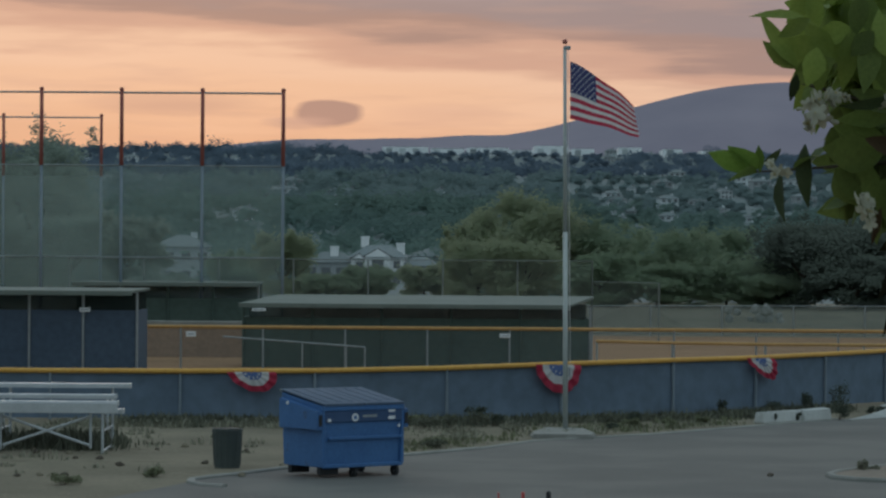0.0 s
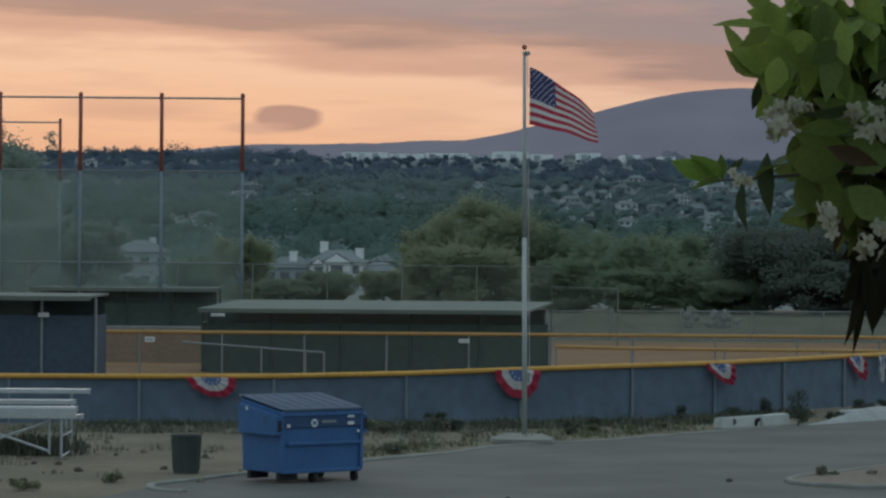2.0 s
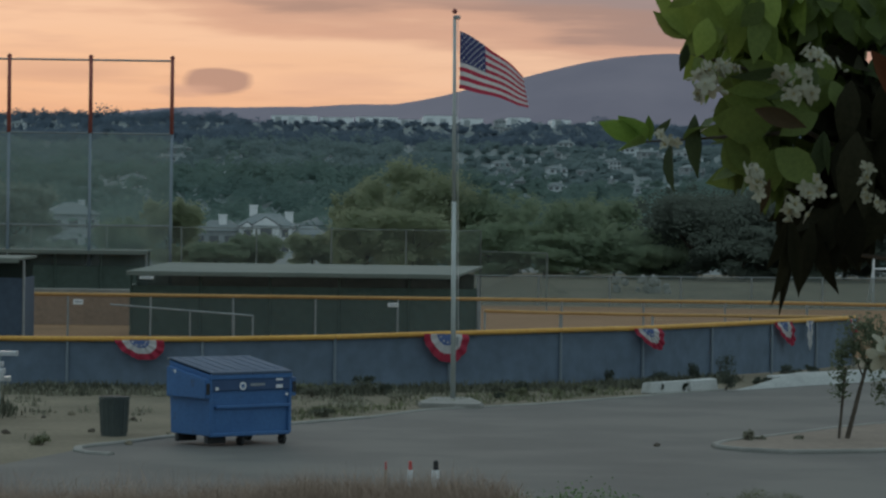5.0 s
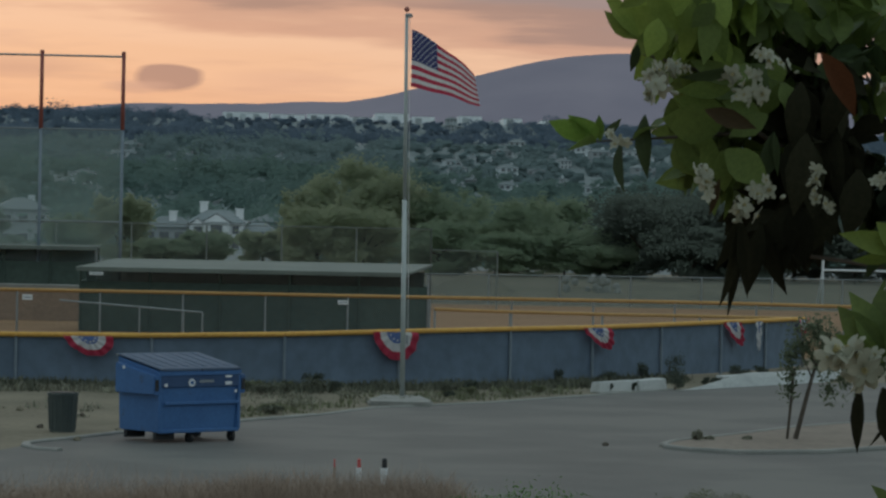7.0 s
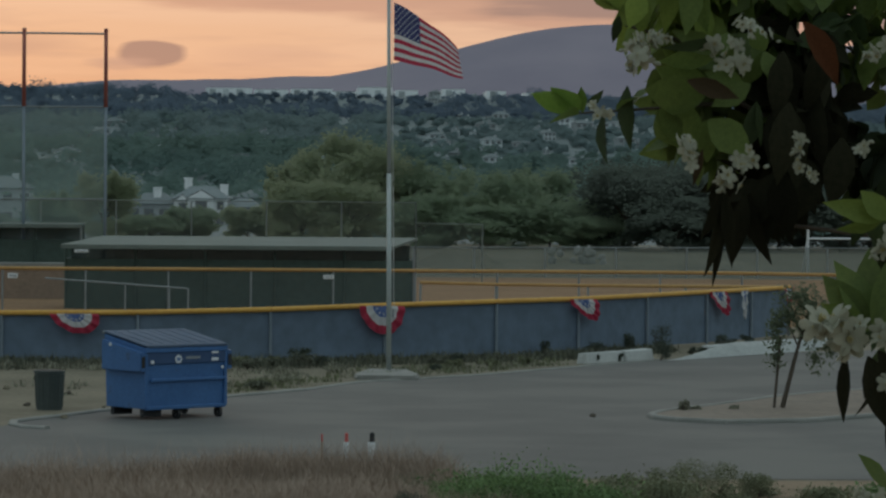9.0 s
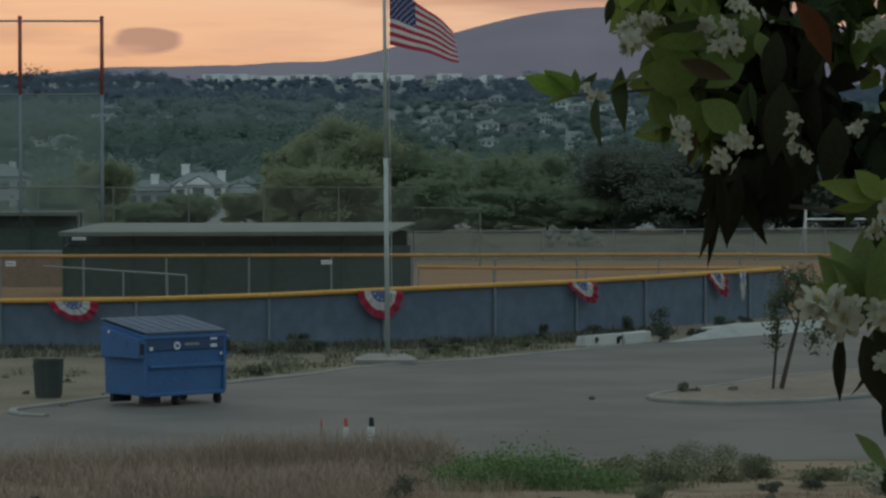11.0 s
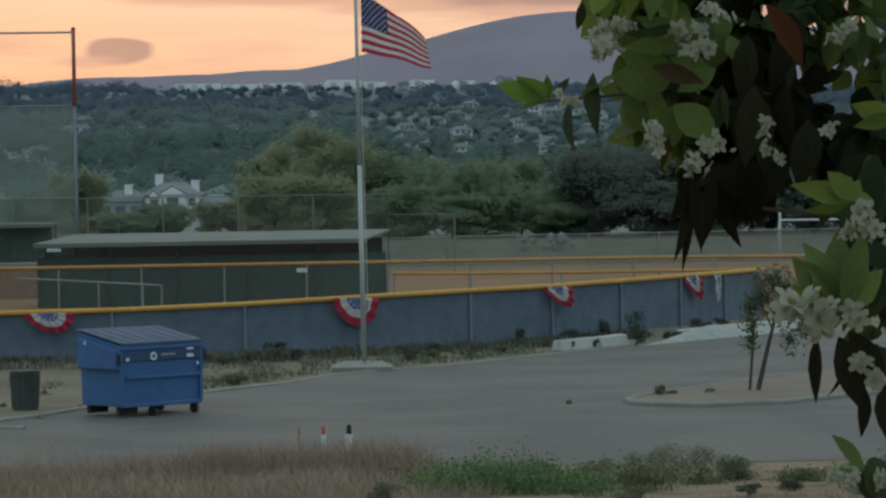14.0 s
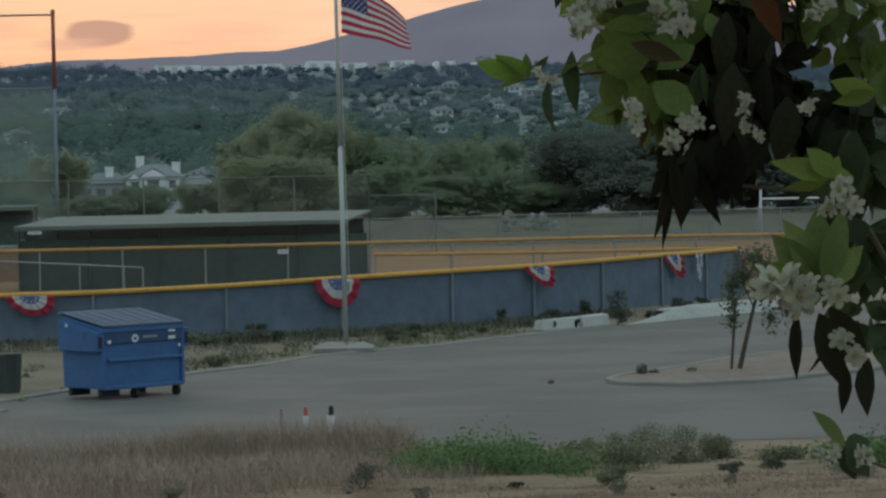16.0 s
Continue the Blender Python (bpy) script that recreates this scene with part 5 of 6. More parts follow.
# ---------------------------------------------------------------- weeds and dry grass
def tuft_field(name, rng, spots, blades, hgt, spread, material, label, droop=0.35, width=0.012, category="grass"):
    """Blades rising from many spots (x, y, scale); one joined mesh."""
    vs, fs = [], []
    sp = np.array(spots)
    n = len(sp) * blades
    k = np.repeat(np.arange(len(sp)), blades)
    sc = sp[k, 2]
    off = rng.normal(size=(n, 2)) * (spread * sc)[:, None] * 0.5
    bx, by = sp[k, 0] + off[:, 0], sp[k, 1] + off[:, 1]
    bz = np.array([ground_z(x, y) for x, y in zip(bx, by)]) - 0.02
    h = hgt * sc * rng.uniform(0.45, 1.15, n) * np.exp(-(off ** 2).sum(1) / (spread * sc) ** 2 * 0.7)
    a = rng.uniform(0, 6.283, n)
    dx, dy = np.cos(a) * h * droop * rng.uniform(0.2, 1.3, n), np.sin(a) * h * droop * rng.uniform(0.2, 1.3, n)
    wx, wy = -np.sin(a) * width, np.cos(a) * width
    wx = np.where(np.abs(wx) < width * 0.4, width * 0.6, wx)
    z0 = np.zeros(n)
    p = np.stack([np.stack([bx - wx, by - wy, bz], 1), np.stack([bx + wx, by + wy, bz], 1),
                  np.stack([bx + wx * 0.8 + dx * 0.4, by + wy * 0.8 + dy * 0.4, bz + h * 0.62], 1), np.stack([bx - wx * 0.8 + dx * 0.4, by - wy * 0.8 + dy * 0.4, bz + h * 0.62], 1),
                  np.stack([bx + dx, by + dy, bz + h], 1)], 1).reshape(-1, 3)
    base = np.arange(n) * 5
    faces = [(b, b + 1, b + 2, b + 3) for b in base] + [(b + 3, b + 2, b + 4) for b in base]
    ob = raw(name, p, faces, material)
    return tagged(ob, label, category, kind="stuff")


def shrub(x, y, r, h, mat, seed, label, leaf=0.035, count=700):
    rng = np.random.default_rng(seed)
    s = thing("shrub", pose(x, y, ground_z(x, y)), label, "shrub", "weedy shrubs")
    bm = B()
    for k in range(6):
        a = rng.uniform(0, 6.28)
        rod(bm, (0, 0, -0.03), (math.cos(a) * r * 0.6, math.sin(a) * r * 0.6, h * rng.uniform(0.35, 0.65)), 0.008, 0.003, 5)
    part("stem", bm, M_BARK, s)
    blobs = [(rng.normal() * r * 0.4, rng.normal() * r * 0.4, h * rng.uniform(0.25, 0.8), r * rng.uniform(0.3, 0.55), r * 0.5, h * rng.uniform(0.15, 0.3)) for _ in range(9)]
    v, f = leaf_cloud(rng, blobs, count, leaf)
    v[:, 2] = np.maximum(v[:, 2], 0.0)
    raw("foliage", v, f, mat, s)


def build_weeds():
    rng = np.random.default_rng(21)
    R = rng.uniform
    # dry stand across the near edge, thinning to one side
    spots = []
    while len(spots) < 1900:
        y = 34.6 + 11.0 * R(0, 1) ** 0.8
        way = R(-0.17, 0.075)
        x = way * y
        thick = 0.5 + noise.noise((x * 0.5, y * 0.45, 3.0)) - 0.5 * ease(0.03, 0.075, way) - 0.5 * ease(38.0, 34.6, y)
        if R(0, 1) < thick:
            spots.append((x, y, R(0.45, 0.9) + 0.5 * max(0.0, thick - 0.4)))
    tuft_field("dry_grass", rng, spots, 32, 0.44, 0.75, M_STRAW, "tall dry brown grass along the near edge of the lot", droop=1.15, width=0.0032)
    spots = [(R(-0.16, 0.055) * y, y, R(0.7, 1.15)) for y in R(43.2, 46.0, 420)]
    tuft_field("dry_grass", rng, spots, 13, 0.62, 0.8, M_STRAW, "sparse tall dry stalks against the asphalt", droop=0.9, width=0.0024)
    spots = [(R(-0.6, 2.6), R(44.0, 45.9), R(0.7, 1.1)) for _ in range(280)]
    tuft_field("dry_grass", rng, spots, 22, 0.60, 0.5, M_STRAW, "dry brown grass round the marker posts", droop=0.6, width=0.004)
    spots = [(R(-0.15, 0.21) * y, y, R(0.5, 1.1)) for y in R(28, 37.8, 620)]
    tuft_field("dry_grass", rng, spots, 14, 0.11, 0.25, M_STRAW, "short dry tufts on bare ground", droop=0.9, width=0.005)
    # matted dead litter in patches on the near bank
    spots = []
    while len(spots) < 2000:
        y = R(27.5, 37.6)
        x = R(-0.16, 0.22) * y
        if noise.noise((x * 0.30, y * 0.75, 9.0)) + 0.35 * noise.noise((x * 1.1, y * 1.6, 4.0)) + 0.16 * ease(36.5, 33.5, y) > R(-0.05, 0.38):
            spots.append((x, y, R(0.5, 1.1)))
    tuft_field("dead_grass", rng, spots, 26, 0.06, 0.75, M_LITTER, "matted brown dead grass on the bank", droop=3.2, width=0.0045)
    # leafy green weeds in uneven clumps
    for seed, mat, n, x0, x1, y0, y1, h, lab in ((1, M_LUSH, 30, 1.9, 4.6, 38.9, 42.2, 0.40, "fresh green weeds at the near edge of the lot"), (2, M_WEED, 30, 1.3, 5.4, 40.5, 44.5, 0.23, "grey-green weeds mixed with dry grass"),
                                                  (3, M_WEED, 20, 4.8, 9.6, 41.5, 44.0, 0.19, "pale weeds at the near edge of the lot"), (4, M_LUSH, 9, 7.9, 8.9, 40.2, 42.0, 0.34, "bright yellow-green weeds at the near edge of the lot")):
        blobs, spots = [], []
        for _ in range(n):
            x, y, s = x0 + (x1 - x0) * rng.beta(1.6, 1.6), R(y0, y1), R(0.55, 1.25)
            s *= 0.85 + 0.8 * noise.noise((x * 1.3, y * 1.1, seed * 3.7))
            z = ground_z(x, y)
            blobs.append((x, y, z + h * 0.42 * s, 0.30 * s, 0.30 * s, h * 0.5 * s))
            spots += [(x + rng.normal() * 0.2, y + rng.normal() * 0.2, s * R(0.7, 1.2)) for _ in range(5)]
        v, f = leaf_cloud(rng, blobs, n * 330, 0.026, shell=0.8, stray=0.35, even=0.3)
        tagged(raw("green_weeds", v, f, mat), lab, "weeds", kind="stuff")
        tuft_field("green_weeds", rng, spots, 9, h * 1.1, 0.34, mat, lab + ", upright stalks", droop=0.9, width=0.005, category="weeds")
    # strip of weeds between kerb and fence
    spots = []
    for _ in range(620):
        x = R(-7.5, 10.5)
        y = float(np.interp(x, [-8, 0, 3, 6, 8, 10.5], [74.6, 75.2, 76.5, 78.2, 80.0, 83.0])) - abs(rng.normal()) * 0.9
        spots.append((x, y, R(0.5, 1.1)))
    tuft_field("weed_strip", rng, spots, 26, 0.27, 0.5, M_WEED_DARK, "grey-brown weeds along the foot of the fence", width=0.02, category="weeds")
    spots = []
    for _ in range(90):
        u = R(0, 1)
        x = -1.6 + 9.0 * u
        y = float(np.interp(x, [-1.6, 0.77, 2.0, 4.77, 7.6], [63.2, 66.4, 69.4, 72.0, 75.8])) + abs(rng.normal()) * 1.6
        spots.append((x, y, R(0.5, 1.0)))
    tuft_field("weed_strip", rng, spots, 16, 0.20, 0.40, M_WEED, "low green weeds behind the kerb", width=0.02, category="weeds")
    spots = []
    for _ in range(100):
        x = R(-2.2, 6.5)
        lo = float(np.interp(x, [-2.2, 0.77, 2.0, 4.77, 7.6], [61.5, 66.0, 69.0, 71.6, 75.4]))
        spots.append((x, R(lo + 0.6, 75.2 + 0.35 * max(0.0, x - 1)), R(0.5, 1.1)))
    tuft_field("weed_strip", rng, spots, 18, 0.17, 0.5, M_SCRUB, "low pale weeds on the bare verge by the flagpole", width=0.018, category="weeds")
    spots = [(R(-9.5, -3.4), R(57, 73.5), R(0.4, 1.0)) for _ in range(34)] + [(R(-9, -3.4), R(72.3, 74.8), R(0.6, 1.1)) for _ in range(170)]
    tuft_field("weed_strip", rng, spots, 14, 0.22, 0.36, M_SCRUB, "scattered tufts on the sandy ground by the bleacher", width=0.02, category="weeds")
    # dense dark tufts take the place of the bleacher's shadow
    spots = [(R(-12.8, -6.9), R(63.9, 66.4), R(0.6, 1.1)) for _ in range(260)]
    tuft_field("weed_strip", rng, spots, 24, 0.48, 0.5, M_WEED_DARK, "dark weeds added for the shadow under the bleacher", width=0.02, category="weeds")
    k = 0
    for x, y, r, h, mat in ((0.92, 75.2, 0.22, 0.42, M_CROWN["dark"]), (-0.6, 74.6, 0.3, 0.24, M_WEED), (0.2, 74.9, 0.22, 0.2, M_WEED), (-2.4, 74.6, 0.25, 0.22, M_CROWN["dark"]), (7.1, 79.6, 0.16, 0.36, M_CROWN["dark"]),
                            (9.75, 77.4, 0.25, 0.62, M_CROWN["dark"]), (10.25, 81.9, 0.30, 0.75, M_CROWN["dark"]), (9.4, 81.4, 0.22, 0.6, M_CROWN["dark"]), (8.35, 80.2, 0.3, 0.3, M_CROWN["dark"]), (8.6, 76.6, 0.12, 0.22, M_CROWN["dark"]), (7.9, 75.9, 0.14, 0.22, M_CROWN["dark"]),
                            (11.0, 80.2, 0.2, 0.2, M_CROWN["dark"]), (12.3, 84.2, 0.3, 0.35, M_CROWN["dark"]), (13.1, 85.2, 0.25, 0.3, M_CROWN["dark"]), (4.4, 73.4, 0.2, 0.22, M_WEED), (5.3, 74.2, 0.22, 0.2, M_WEED), (6.2, 75.1, 0.22, 0.25, M_WEED), (3.9, 72.6, 0.18, 0.16, M_CROWN["dark"]),
                            (7.9, 59.2, 0.10, 0.26, M_SCRUB), (8.2, 59.4, 0.16, 0.12, M_SCRUB), (8.9, 59.6, 0.10, 0.12, M_SCRUB), (-0.2, 66.0, 0.35, 0.22, M_WEED), (0.4, 68.2, 0.4, 0.24, M_SCRUB), (-1.6, 68.6, 0.4, 0.26, M_SCRUB), (1.6, 71.8, 0.4, 0.24, M_SCRUB),
                            (1.55, 35.6, 0.22, 0.30, M_WEED_DARK), (2.1, 34.0, 0.10, 0.16, M_SCRUB), (4.6, 36.5, 0.30, 0.22, M_WEED), (6.1, 37.6, 0.14, 0.16, M_WEED_DARK), (6.0, 41.9, 0.42, 0.56, M_WEED), (5.3, 42.2, 0.35, 0.46, M_WEED), (6.7, 42.6, 0.3, 0.36, M_WEED),
                            (7.0, 39.8, 0.16, 0.16, M_CROWN["dark"]), (7.9, 40.2, 0.16, 0.16, M_CROWN["dark"]), (8.9, 38.6, 0.25, 0.3, M_WEED), (-3.7, 36.6, 0.12, 0.14, M_CROWN["dark"]), (-2.6, 36.0, 0.1, 0.12, M_CROWN["dark"]), (-0.6, 35.0, 0.12, 0.14, M_SCRUB), (5.7, 35.2, 0.10, 0.12, M_SCRUB), (3.3, 35.6, 0.10, 0.10, M_CROWN["dark"]),
                            (7.2, 35.4, 0.4, 0.2, M_SCRUB), (4.2, 33.6, 0.12, 0.13, M_SCRUB), (-5.2, 56.8, 0.22, 0.2, M_WEED), (-6.6, 54.9, 0.25, 0.22, M_WEED), (-0.4, 72.5, 0.28, 0.34, M_WEED_DARK), (0.15, 73.0, 0.2, 0.25, M_WEED_DARK), (0.95, 73.5, 0.3, 0.36, M_WEED_DARK), (1.35, 74.0, 0.2, 0.3, M_CROWN["dark"]), (-0.15, 65.5, 0.35, 0.2, M_WEED_DARK), (3.95, 73.9, 0.3, 0.36, M_WEED_DARK), (4.6, 74.6, 0.24, 0.3, M_CROWN["dark"])):
        k += 1
        shrub(x, y, r, h, mat, 300 + k, "small %s weed shrub on dry ground" % ("dark" if mat in (M_CROWN["dark"], M_WEED_DARK) else "grey-green"), leaf=0.026 if y > 50 else 0.011, count=600 if y > 50 else (4200 if r > 0.28 else 1500))


build_weeds()


# ---------------------------------------------------------------- citrus tree in the foreground
def leaf_mesh(name, mat, fold=0.16, curl=0.14):
    st = ((0.0, 0.012), (0.10, 0.09), (0.28, 0.19), (0.50, 0.225), (0.74, 0.15), (0.90, 0.06), (1.0, 0.004))
    verts, faces = [], []
    for t, w in st:
        z = -curl * t * t
        verts += [(-w, t, z + fold * w * 1.6), (0, t, z), (w, t, z + fold * w * 1.6)]
    for i in range(len(st) - 1):
        a = i * 3
        faces += [(a, a + 1, a + 4, a + 3), (a + 1, a + 2, a + 5, a + 4)]
    me = bpy.data.meshes.new(name)
    me.from_pydata(verts, [], faces)
    me.polygons.foreach_set("use_smooth", [True] * len(faces))
    me.materials.append(mat)
    return me


def build_citrus():
    rng = np.random.default_rng(77)
    ct = thing("citrus_tree", pose(2.45, 6.3, 1.55), "citrus tree in white blossom with glossy dark leaves", "tree")
    org = Vector((2.45, 6.3, 1.55))

    def P(x, y, z):
        return Vector((x, y, z)) - org

    bm = B()
    rod(bm, (0, 0, -0.1), (-0.05, 0, 1.1), 0.085, 0.07, 12)
    rod(bm, (-0.05, 0, 1.1), (-0.2, -0.05, 2.0), 0.07, 0.04, 10)
    rod(bm, (-0.05, 0, 1.1), (0.6, 0.2, 2.3), 0.05, 0.02, 8)
    part("trunk", bm, M_BARK, ct)
    twigs = [  # limb paths through the crown
        ((2.35, 6.25, 2.8), (1.5, 5.9, 4.0), (0.95, 5.75, 4.42), (0.62, 5.62, 4.5)), ((2.3, 6.25, 3.1), (1.3, 5.9, 4.15), (0.85, 5.65, 4.36), (0.68, 5.6, 4.345), (0.55, 5.58, 4.335)),
        ((2.3, 6.25, 2.9), (1.5, 5.9, 3.75), (1.10, 5.6, 4.12), (0.85, 5.6, 4.15)), ((2.3, 6.2, 2.7), (1.45, 5.7, 3.6), (1.14, 5.45, 4.06), (1.07, 5.4, 3.98)),
        ((2.3, 6.2, 2.6), (1.6, 5.7, 3.2), (1.22, 5.4, 3.62), (1.12, 5.35, 3.66)), ((2.3, 6.2, 2.6), (1.6, 5.8, 4.1), (1.2, 5.8, 4.6), (1.0, 5.8, 4.75))]
    for tw in twigs:
        bm = B()
        for i, (a, b) in enumerate(zip(tw, tw[1:])):
            rod(bm, P(*a), P(*b), 0.016 * 0.55 ** i, 0.016 * 0.55 ** (i + 1), 6)
        part("limb", bm, M_BARK, ct)
    mesh = {"leaf": [leaf_mesh("leaf", M_LEAF, 0.16, 0.14), leaf_mesh("leaf", M_LEAF, 0.25, 0.3), leaf_mesh("leaf", M_LEAF, 0.08, 0.05)],
            "young": [leaf_mesh("leaf", M_LEAF_YOUNG, 0.2, 0.15)], "dead": [leaf_mesh("leaf", M_LEAF_DEAD, 0.3, 0.3)], "dim": [leaf_mesh("leaf", M_LEAF_DIM, 0.2, 0.2)], "mid": [leaf_mesh("leaf", M_LEAF_MID, 0.2, 0.18), leaf_mesh("leaf", M_LEAF_MID, 0.1, 0.3)], "black": [leaf_mesh("leaf", M_LEAF_SHADED, 0.2, 0.2), leaf_mesh("leaf", M_LEAF_SHADED, 0.12, 0.35)], "brown": [leaf_mesh("leaf", M_LEAF_BROWN, 0.3, 0.25)]}

    def leaf_matrix(base, tip, width, twist):
        d = Vector(tip) - Vector(base)
        L = d.length
        m = d.to_track_quat("Y", "Z").to_matrix().to_4x4() @ Matrix.Rotation(twist, 4, "Y")
        return Matrix.Translation(Vector(base) - org) @ m @ Matrix.Diagonal((width, L, L, 1))

    def one_leaf(base, tip, width, twist=0.0, kind="leaf"):
        ob = new("leaf", random.choice(mesh[kind]))
        ob.parent = ct
        ob.matrix_basis = leaf_matrix(base, tip, width, twist)
        return ob

    def spray(node, kind, *leaves):
        """Leaves from one node of a twig: the angle from upright, the length and the breadth of each, faces turned outward."""
        for angle, length, breadth in leaves:
            a = radians(angle)
            d = Vector((math.sin(a), rng.uniform(-0.22, 0.1), math.cos(a))).normalized()
            out = Vector((rng.normal() * (0.7 if kind == "black" else 0.35), -1, rng.normal() * 0.35))
            nz = (out - d * out.dot(d)).normalized()
            nx = d.cross(nz)
            m = Matrix(((nx.x, d.x, nz.x), (nx.y, d.y, nz.y), (nx.z, d.z, nz.z))).to_4x4()
            ob = new("leaf", random.choice(mesh[kind]))
            ob.parent = ct
            ob.matrix_basis = Matrix.Translation(Vector(node) + Vector((0, rng.uniform(-0.04, 0.04), 0)) - org) @ m @ Matrix.Diagonal((breadth / 0.45, length, length, 1))

    def cluster(middle, radii, kind, count):
        """A loose cluster of leaves in one mesh, drooping outward."""
        base = np.array([v.co for v in mesh[kind][0].vertices])
        quads = np.array([p.vertices for p in mesh[kind][0].polygons])
        vs, fs = [], []
        for i in range(count):
            d = rng.normal(size=3)
            d /= np.linalg.norm(d)
            r = rng.random() ** 0.42
            b = Vector([middle[q] + d[q] * radii[q] * r for q in range(3)])
            g = Vector((d[0] * 0.6 - 0.1, d[1] * 0.5 - 0.2, d[2] * 0.4 - 0.55)) + Vector(rng.normal(size=3)) * 0.45
            m = np.array(leaf_matrix(b, b + g.normalized() * rng.uniform(0.05, 0.10), rng.uniform(0.085, 0.13), rng.uniform(-1.3, 1.3)))
            vs.append(base @ m[:3, :3].T + m[:3, 3])
            fs.append(quads + i * len(base))
        tagged(raw("foliage", np.concatenate(vs), np.concatenate(fs), mesh[kind][0].materials[0], ct, smooth=True), kind="stuff")

    # the young spray that stands out from the crown
    own = [((0.552, 5.58, 4.335), (0.46, 5.54, 4.373), 0.085, 1.2, "young"), ((0.552, 5.58, 4.335), (0.505, 5.55, 4.388), 0.13, 0.2, "young"), ((0.552, 5.57, 4.333), (0.49, 5.52, 4.325), 0.12, 0.5, "young"),
           ((0.56, 5.58, 4.335), (0.556, 5.56, 4.385), 0.04, 0.0, "young"), ((0.575, 5.58, 4.34), (0.588, 5.56, 4.381), 0.09, 0.3, "dim"), ((0.60, 5.58, 4.338), (0.585, 5.54, 4.25), 0.08, 0.8, "dim"),
           ((0.64, 5.58, 4.385), (0.635, 5.56, 4.275), 0.075, 0.3, "dim"), ((0.645, 5.58, 4.345), (0.665, 5.55, 4.386), 0.09, 0.9, "leaf"), ((0.62, 5.58, 4.34), (0.655, 5.54, 4.38), 0.07, 0.2, "leaf")]
    for b, t, w, tw, kd in own:
        one_leaf(b, t, w, tw, kd)
    # leaves at the top of the crown, the back light put into a lighter green
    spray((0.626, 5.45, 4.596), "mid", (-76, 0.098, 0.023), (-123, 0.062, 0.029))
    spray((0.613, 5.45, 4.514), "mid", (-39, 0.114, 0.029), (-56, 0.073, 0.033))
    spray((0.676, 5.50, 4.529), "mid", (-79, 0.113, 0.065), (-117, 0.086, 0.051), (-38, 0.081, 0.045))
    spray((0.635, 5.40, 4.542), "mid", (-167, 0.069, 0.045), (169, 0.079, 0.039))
    spray((0.608, 5.40, 4.502), "dim", (-170, 0.049, 0.019))
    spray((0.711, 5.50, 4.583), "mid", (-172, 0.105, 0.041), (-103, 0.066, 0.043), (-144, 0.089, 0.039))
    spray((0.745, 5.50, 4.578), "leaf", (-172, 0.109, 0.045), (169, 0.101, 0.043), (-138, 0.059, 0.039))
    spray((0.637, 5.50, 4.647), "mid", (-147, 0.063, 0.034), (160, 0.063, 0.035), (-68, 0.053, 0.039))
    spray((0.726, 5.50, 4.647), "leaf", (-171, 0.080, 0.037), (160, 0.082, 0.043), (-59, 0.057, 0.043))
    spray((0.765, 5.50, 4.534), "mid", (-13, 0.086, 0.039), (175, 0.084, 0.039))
    # broad leaves along the side twig
    spray((0.765, 5.50, 4.365), "leaf", (-87, 0.105, 0.077))
    spray((0.782, 5.55, 4.389), "leaf", (-120, 0.100, 0.060), (-76, 0.100, 0.048))
    spray((0.772, 5.40, 4.463), "dim", (-108, 0.101, 0.025))
    spray((0.796, 5.50, 4.444), "leaf", (-103, 0.110, 0.043), (-69, 0.090, 0.039))
    spray((0.717, 5.40, 4.388), "brown", (109, 0.093, 0.033))
    spray((0.689, 5.50, 4.341), "leaf", (119, 0.098, 0.073), (150, 0.077, 0.055))
    spray((0.762, 5.45, 4.322), "leaf", (128, 0.097, 0.061), (173, 0.076, 0.039))
    spray((0.842, 5.50, 4.386), "leaf", (-120, 0.078, 0.043), (-72, 0.075, 0.039))
    spray((0.754, 5.40, 4.272), "brown", (-167, 0.067, 0.015))
    spray((0.852, 5.45, 4.355), "dim", (-170, 0.090, 0.039), (174, 0.079, 0.012))
    # blossom-side leaves at mid crown
    spray((0.814, 5.45, 4.453), "leaf", (-171, 0.059, 0.033), (-73, 0.035, 0.039))
    spray((0.871, 5.50, 4.445), "leaf", (-157, 0.075, 0.039), (161, 0.058, 0.037), (-31, 0.047, 0.039))
    spray((0.898, 5.30, 4.485), "dead", (144, 0.126, 0.044))
    # hanging leaves, near black for the shade inside the crown
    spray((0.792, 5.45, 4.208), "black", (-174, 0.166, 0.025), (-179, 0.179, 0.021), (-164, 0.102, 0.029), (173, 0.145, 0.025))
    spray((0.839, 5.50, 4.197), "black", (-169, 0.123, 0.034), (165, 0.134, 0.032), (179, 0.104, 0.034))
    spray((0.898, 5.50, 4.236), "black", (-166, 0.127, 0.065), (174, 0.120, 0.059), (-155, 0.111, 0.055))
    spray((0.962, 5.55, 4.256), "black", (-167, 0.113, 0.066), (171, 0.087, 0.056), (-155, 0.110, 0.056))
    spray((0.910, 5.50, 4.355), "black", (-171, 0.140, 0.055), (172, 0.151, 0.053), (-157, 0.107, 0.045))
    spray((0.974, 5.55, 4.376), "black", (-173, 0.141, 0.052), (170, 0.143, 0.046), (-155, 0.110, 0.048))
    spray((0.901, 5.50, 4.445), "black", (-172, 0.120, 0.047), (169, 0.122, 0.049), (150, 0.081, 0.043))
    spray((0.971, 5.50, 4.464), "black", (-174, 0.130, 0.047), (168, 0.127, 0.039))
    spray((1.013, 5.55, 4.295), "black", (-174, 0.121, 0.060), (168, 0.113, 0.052))
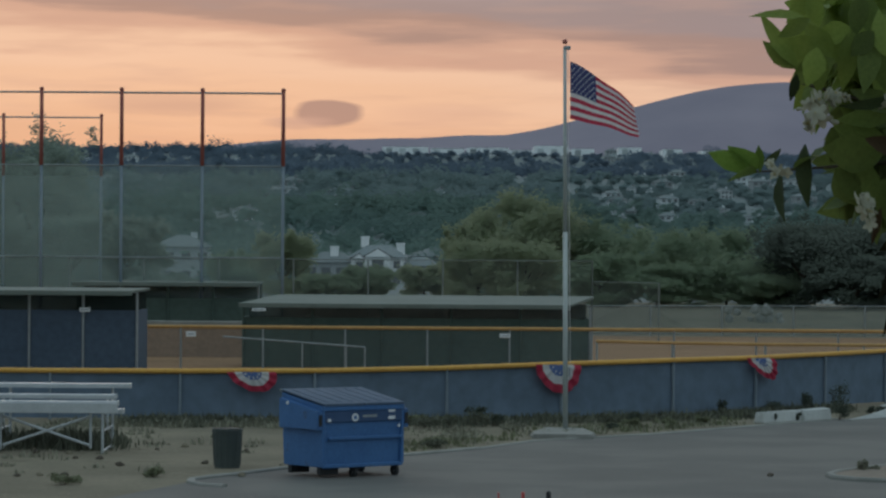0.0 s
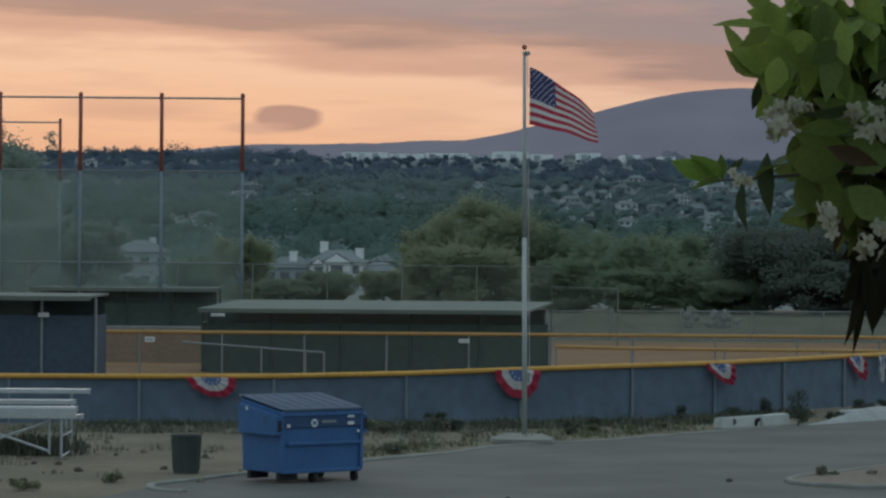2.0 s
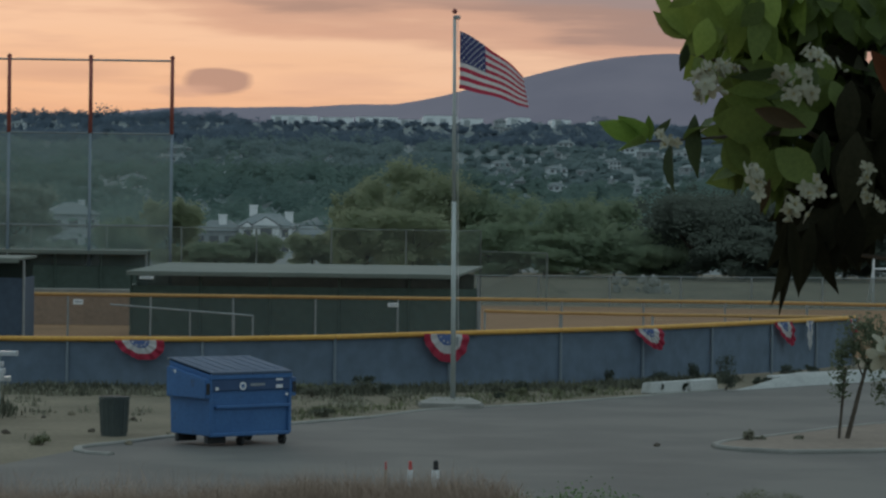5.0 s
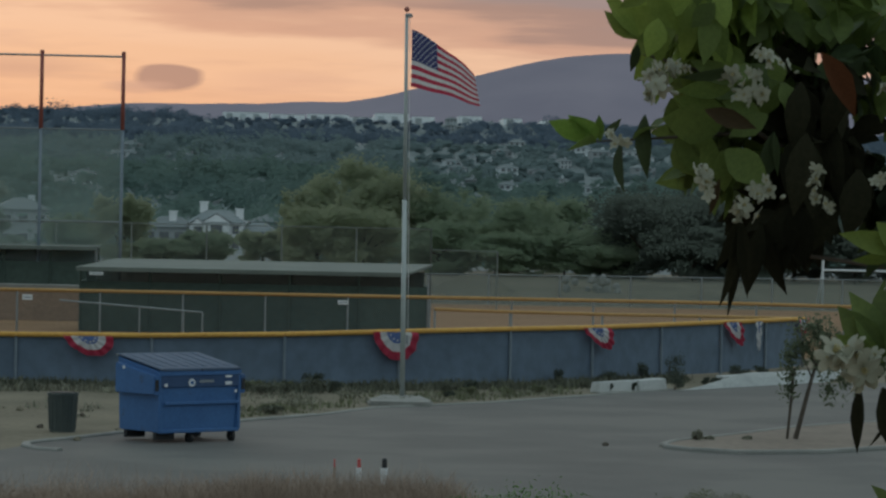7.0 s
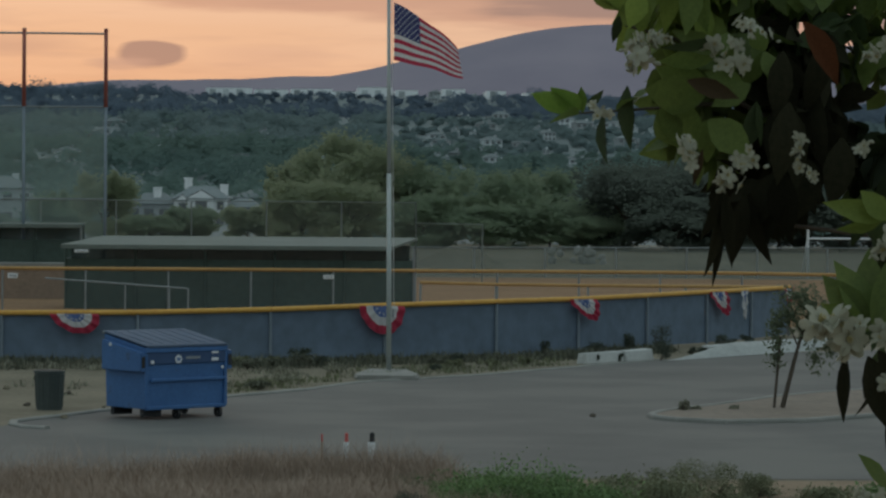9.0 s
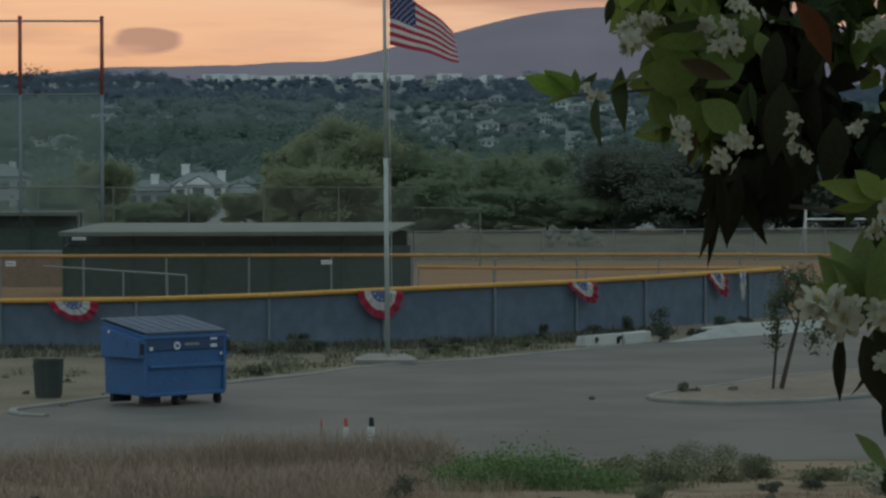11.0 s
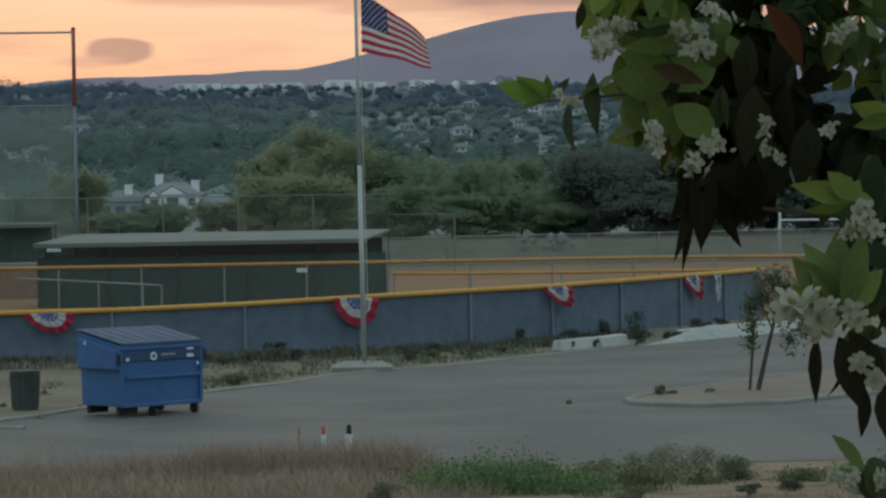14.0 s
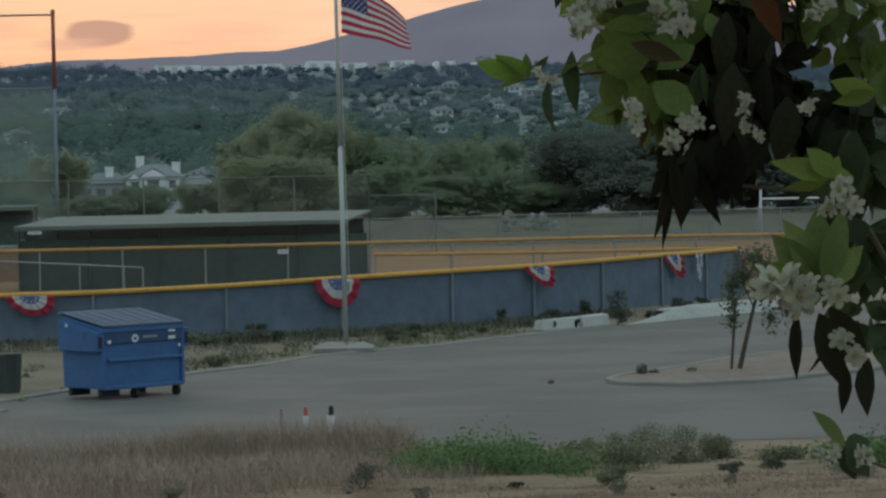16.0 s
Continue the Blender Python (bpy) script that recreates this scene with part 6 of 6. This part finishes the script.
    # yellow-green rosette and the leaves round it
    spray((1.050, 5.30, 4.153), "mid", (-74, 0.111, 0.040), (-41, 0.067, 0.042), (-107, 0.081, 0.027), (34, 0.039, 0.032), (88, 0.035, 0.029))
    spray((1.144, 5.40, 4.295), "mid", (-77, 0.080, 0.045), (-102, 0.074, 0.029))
    spray((1.021, 5.30, 3.967), "leaf", (-41, 0.121, 0.059), (-19, 0.129, 0.067), (0, 0.142, 0.057), (18, 0.145, 0.048), (43, 0.098, 0.053), (-64, 0.095, 0.042))
    spray((1.105, 5.35, 4.037), "dim", (-156, 0.074, 0.042), (-174, 0.088, 0.048), (-21, 0.052, 0.048))
    spray((1.039, 5.40, 4.204), "dim", (-169, 0.099, 0.048), (169, 0.095, 0.054), (158, 0.128, 0.058))
    spray((1.114, 5.45, 4.232), "dim", (-171, 0.110, 0.059), (174, 0.120, 0.059), (-136, 0.068, 0.049))
    # leaves hanging under the lower blossom, most with shade put into the colour
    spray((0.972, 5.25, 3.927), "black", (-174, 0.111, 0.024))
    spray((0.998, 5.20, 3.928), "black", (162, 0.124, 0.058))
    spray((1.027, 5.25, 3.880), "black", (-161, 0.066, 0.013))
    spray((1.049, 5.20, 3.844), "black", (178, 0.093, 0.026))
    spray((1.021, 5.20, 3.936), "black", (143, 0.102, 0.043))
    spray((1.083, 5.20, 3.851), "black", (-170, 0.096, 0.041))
    spray((1.043, 5.20, 3.705), "leaf", (-42, 0.085, 0.039))
    spray((1.041, 5.20, 3.701), "dim", (76, 0.049, 0.037), (166, 0.057, 0.034), (-148, 0.033, 0.021), (140, 0.061, 0.041))
    # loose clusters of leaves behind: middle, radii, kind, number
    cluster((0.777, 5.75, 4.629), (0.119, 0.16, 0.072), "mid", 150)
    cluster((0.744, 5.75, 4.531), (0.057, 0.16, 0.046), "mid", 60)
    cluster((0.805, 5.75, 4.421), (0.062, 0.16, 0.072), "leaf", 80)
    cluster((0.798, 5.75, 4.313), (0.057, 0.16, 0.041), "leaf", 50)
    cluster((0.889, 5.75, 4.456), (0.057, 0.16, 0.082), "leaf", 80)
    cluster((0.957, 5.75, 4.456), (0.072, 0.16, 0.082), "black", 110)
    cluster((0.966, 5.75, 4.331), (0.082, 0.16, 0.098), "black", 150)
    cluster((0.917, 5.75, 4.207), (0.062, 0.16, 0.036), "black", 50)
    cluster((0.923, 5.75, 4.611), (0.134, 0.16, 0.072), "leaf", 120)
    cluster((1.132, 5.75, 4.578), (0.093, 0.16, 0.041), "leaf", 60)
    cluster((1.131, 5.75, 4.474), (0.077, 0.16, 0.033), "leaf", 28)
    cluster((1.031, 5.75, 4.486), (0.035, 0.16, 0.062), "dim", 40)
    cluster((1.172, 5.75, 4.395), (0.046, 0.16, 0.014), "leaf", 9)
    cluster((1.246, 5.75, 4.451), (0.041, 0.16, 0.062), "leaf", 16)
    cluster((1.128, 5.75, 4.282), (0.077, 0.16, 0.036), "dim", 80)
    cluster((1.169, 5.75, 4.172), (0.046, 0.16, 0.062), "dim", 60)
    cluster((1.177, 5.75, 4.025), (0.041, 0.16, 0.062), "dim", 50)
    cluster((1.207, 5.75, 3.889), (0.023, 0.16, 0.062), "dim", 24)
    cluster((1.224, 5.75, 4.358), (0.031, 0.16, 0.052), "leaf", 24)
    # the rest of the crown, away from the walk's view
    for c, r, n in (((2.5, 6.5, 4.1), (0.9, 0.8, 0.9), 1500), ((2.3, 6.6, 3.3), (0.6, 0.7, 0.6), 1000), ((2.9, 6.2, 3.7), (0.8, 0.9, 1.0), 1300), ((2.0, 6.35, 4.5), (0.3, 0.4, 0.4), 500)):
        cluster(c, r, "leaf", n)
    # blossom: five strap petals and a tuft of stamens
    bm = B()
    for k in range(5):
        a = k * 2 * math.pi / 5
        prev = None
        for t, w in ((0.0, 0.12), (0.35, 0.30), (0.7, 0.33), (1.0, 0.14)):
            z = 0.75 * t - 0.5 * t * t
            c, s = math.cos(a), math.sin(a)
            ring = [bm.verts.new((c * t - s * q * w, s * t + c * q * w, z + abs(q) * 0.06)) for q in (-1, 0, 1)]
            if prev:
                for j in range(2):
                    bm.faces.new((prev[j], prev[j + 1], ring[j + 1], ring[j]))
            prev = ring
    petals = mesh_of("blossom", bm, M_PETAL, True)
    bm = B()
    for k in range(7):
        a = k * 0.9
        rod(bm, (0.05 * math.cos(a), 0.05 * math.sin(a), 0), (0.16 * math.cos(a), 0.16 * math.sin(a), 0.45), 0.025, 0.04, 5)
    stamens = mesh_of("stamen_tuft", bm, M_STAMEN)
    bm = B()
    bmesh.ops.create_uvsphere(bm, u_segments=8, v_segments=6, radius=0.3, matrix=Matrix.Diagonal((0.8, 0.8, 1.5, 1)))
    buds = mesh_of("bud", bm, M_PETAL, True)
    groups = [
        (0.626, 5.35, 4.440, 0.021, 8, 0.020), (0.655, 5.35, 4.456, 0.015, 5, 0.018), (0.616, 5.35, 4.408, 0.010, 3, 0.016), (0.678, 5.35, 4.460, 0.013, 4, 0.015),
        (0.550, 5.35, 4.337, 0.013, 4, 0.012), (0.578, 5.35, 4.325, 0.012, 3, 0.011), (0.716, 5.35, 4.278, 0.013, 5, 0.019), (0.718, 5.35, 4.252, 0.008, 2, 0.016),
        (0.787, 5.35, 4.222, 0.015, 6, 0.020), (0.817, 5.35, 4.248, 0.015, 5, 0.019), (0.774, 5.35, 4.444, 0.017, 6, 0.018), (0.823, 5.35, 4.468, 0.019, 5, 0.018),
        (0.790, 5.35, 4.415, 0.017, 6, 0.017), (0.858, 5.35, 4.487, 0.017, 2, 0.016), (0.820, 5.35, 4.410, 0.012, 3, 0.016), (0.908, 5.35, 4.278, 0.008, 3, 0.018),
        (0.911, 5.35, 4.242, 0.012, 4, 0.018), (0.934, 5.35, 4.220, 0.010, 2, 0.012), (1.038, 5.35, 4.434, 0.015, 5, 0.018), (1.020, 5.35, 4.267, 0.013, 3, 0.015)]
    groups += [
        (0.908, 5.15, 3.974, 0.013, 3, 0.034), (0.936, 5.15, 3.988, 0.011, 2, 0.036), (0.950, 5.15, 3.951, 0.015, 4, 0.030), (0.961, 5.15, 3.956, 0.013, 3, 0.030),
        (1.020, 5.15, 3.960, 0.013, 3, 0.030), (0.980, 5.15, 3.980, 0.011, 2, 0.022), (1.035, 5.15, 3.885, 0.009, 3, 0.022), (1.050, 5.15, 3.859, 0.007, 2, 0.022),
        (1.016, 5.15, 4.108, 0.009, 2, 0.024), (1.039, 5.15, 4.136, 0.011, 3, 0.020), (1.051, 5.15, 4.105, 0.013, 3, 0.018), (0.986, 5.15, 3.694, 0.009, 3, 0.018),
        (1.061, 5.15, 3.690, 0.009, 3, 0.022), (1.017, 5.15, 3.703, 0.011, 3, 0.016)]
    for x, y, z, spread, n, size in groups:
        for _ in range(n):
            q = Vector((x, y, z)) - org + Vector(rng.normal(size=3)) * spread * 0.6
            e = Euler((rng.uniform(0.5, 2.2), rng.uniform(-0.8, 0.8), rng.uniform(0, 6.28)))
            s = size * rng.uniform(0.65, 1.1)
            bl = new("blossom", petals)
            bl.parent = ct
            bl.matrix_basis = Matrix.LocRotScale(q, e, Vector((s, s, s)))
            st = new("stamen_tuft", stamens)
            st.parent = bl
            if rng.random() < 0.5:
                bd = new("bud", buds)
                bd.parent = ct
                bd.matrix_basis = Matrix.LocRotScale(q + Vector(rng.normal(size=3)) * spread * 0.7, e, Vector((s, s, s)) * 0.9)


build_citrus()
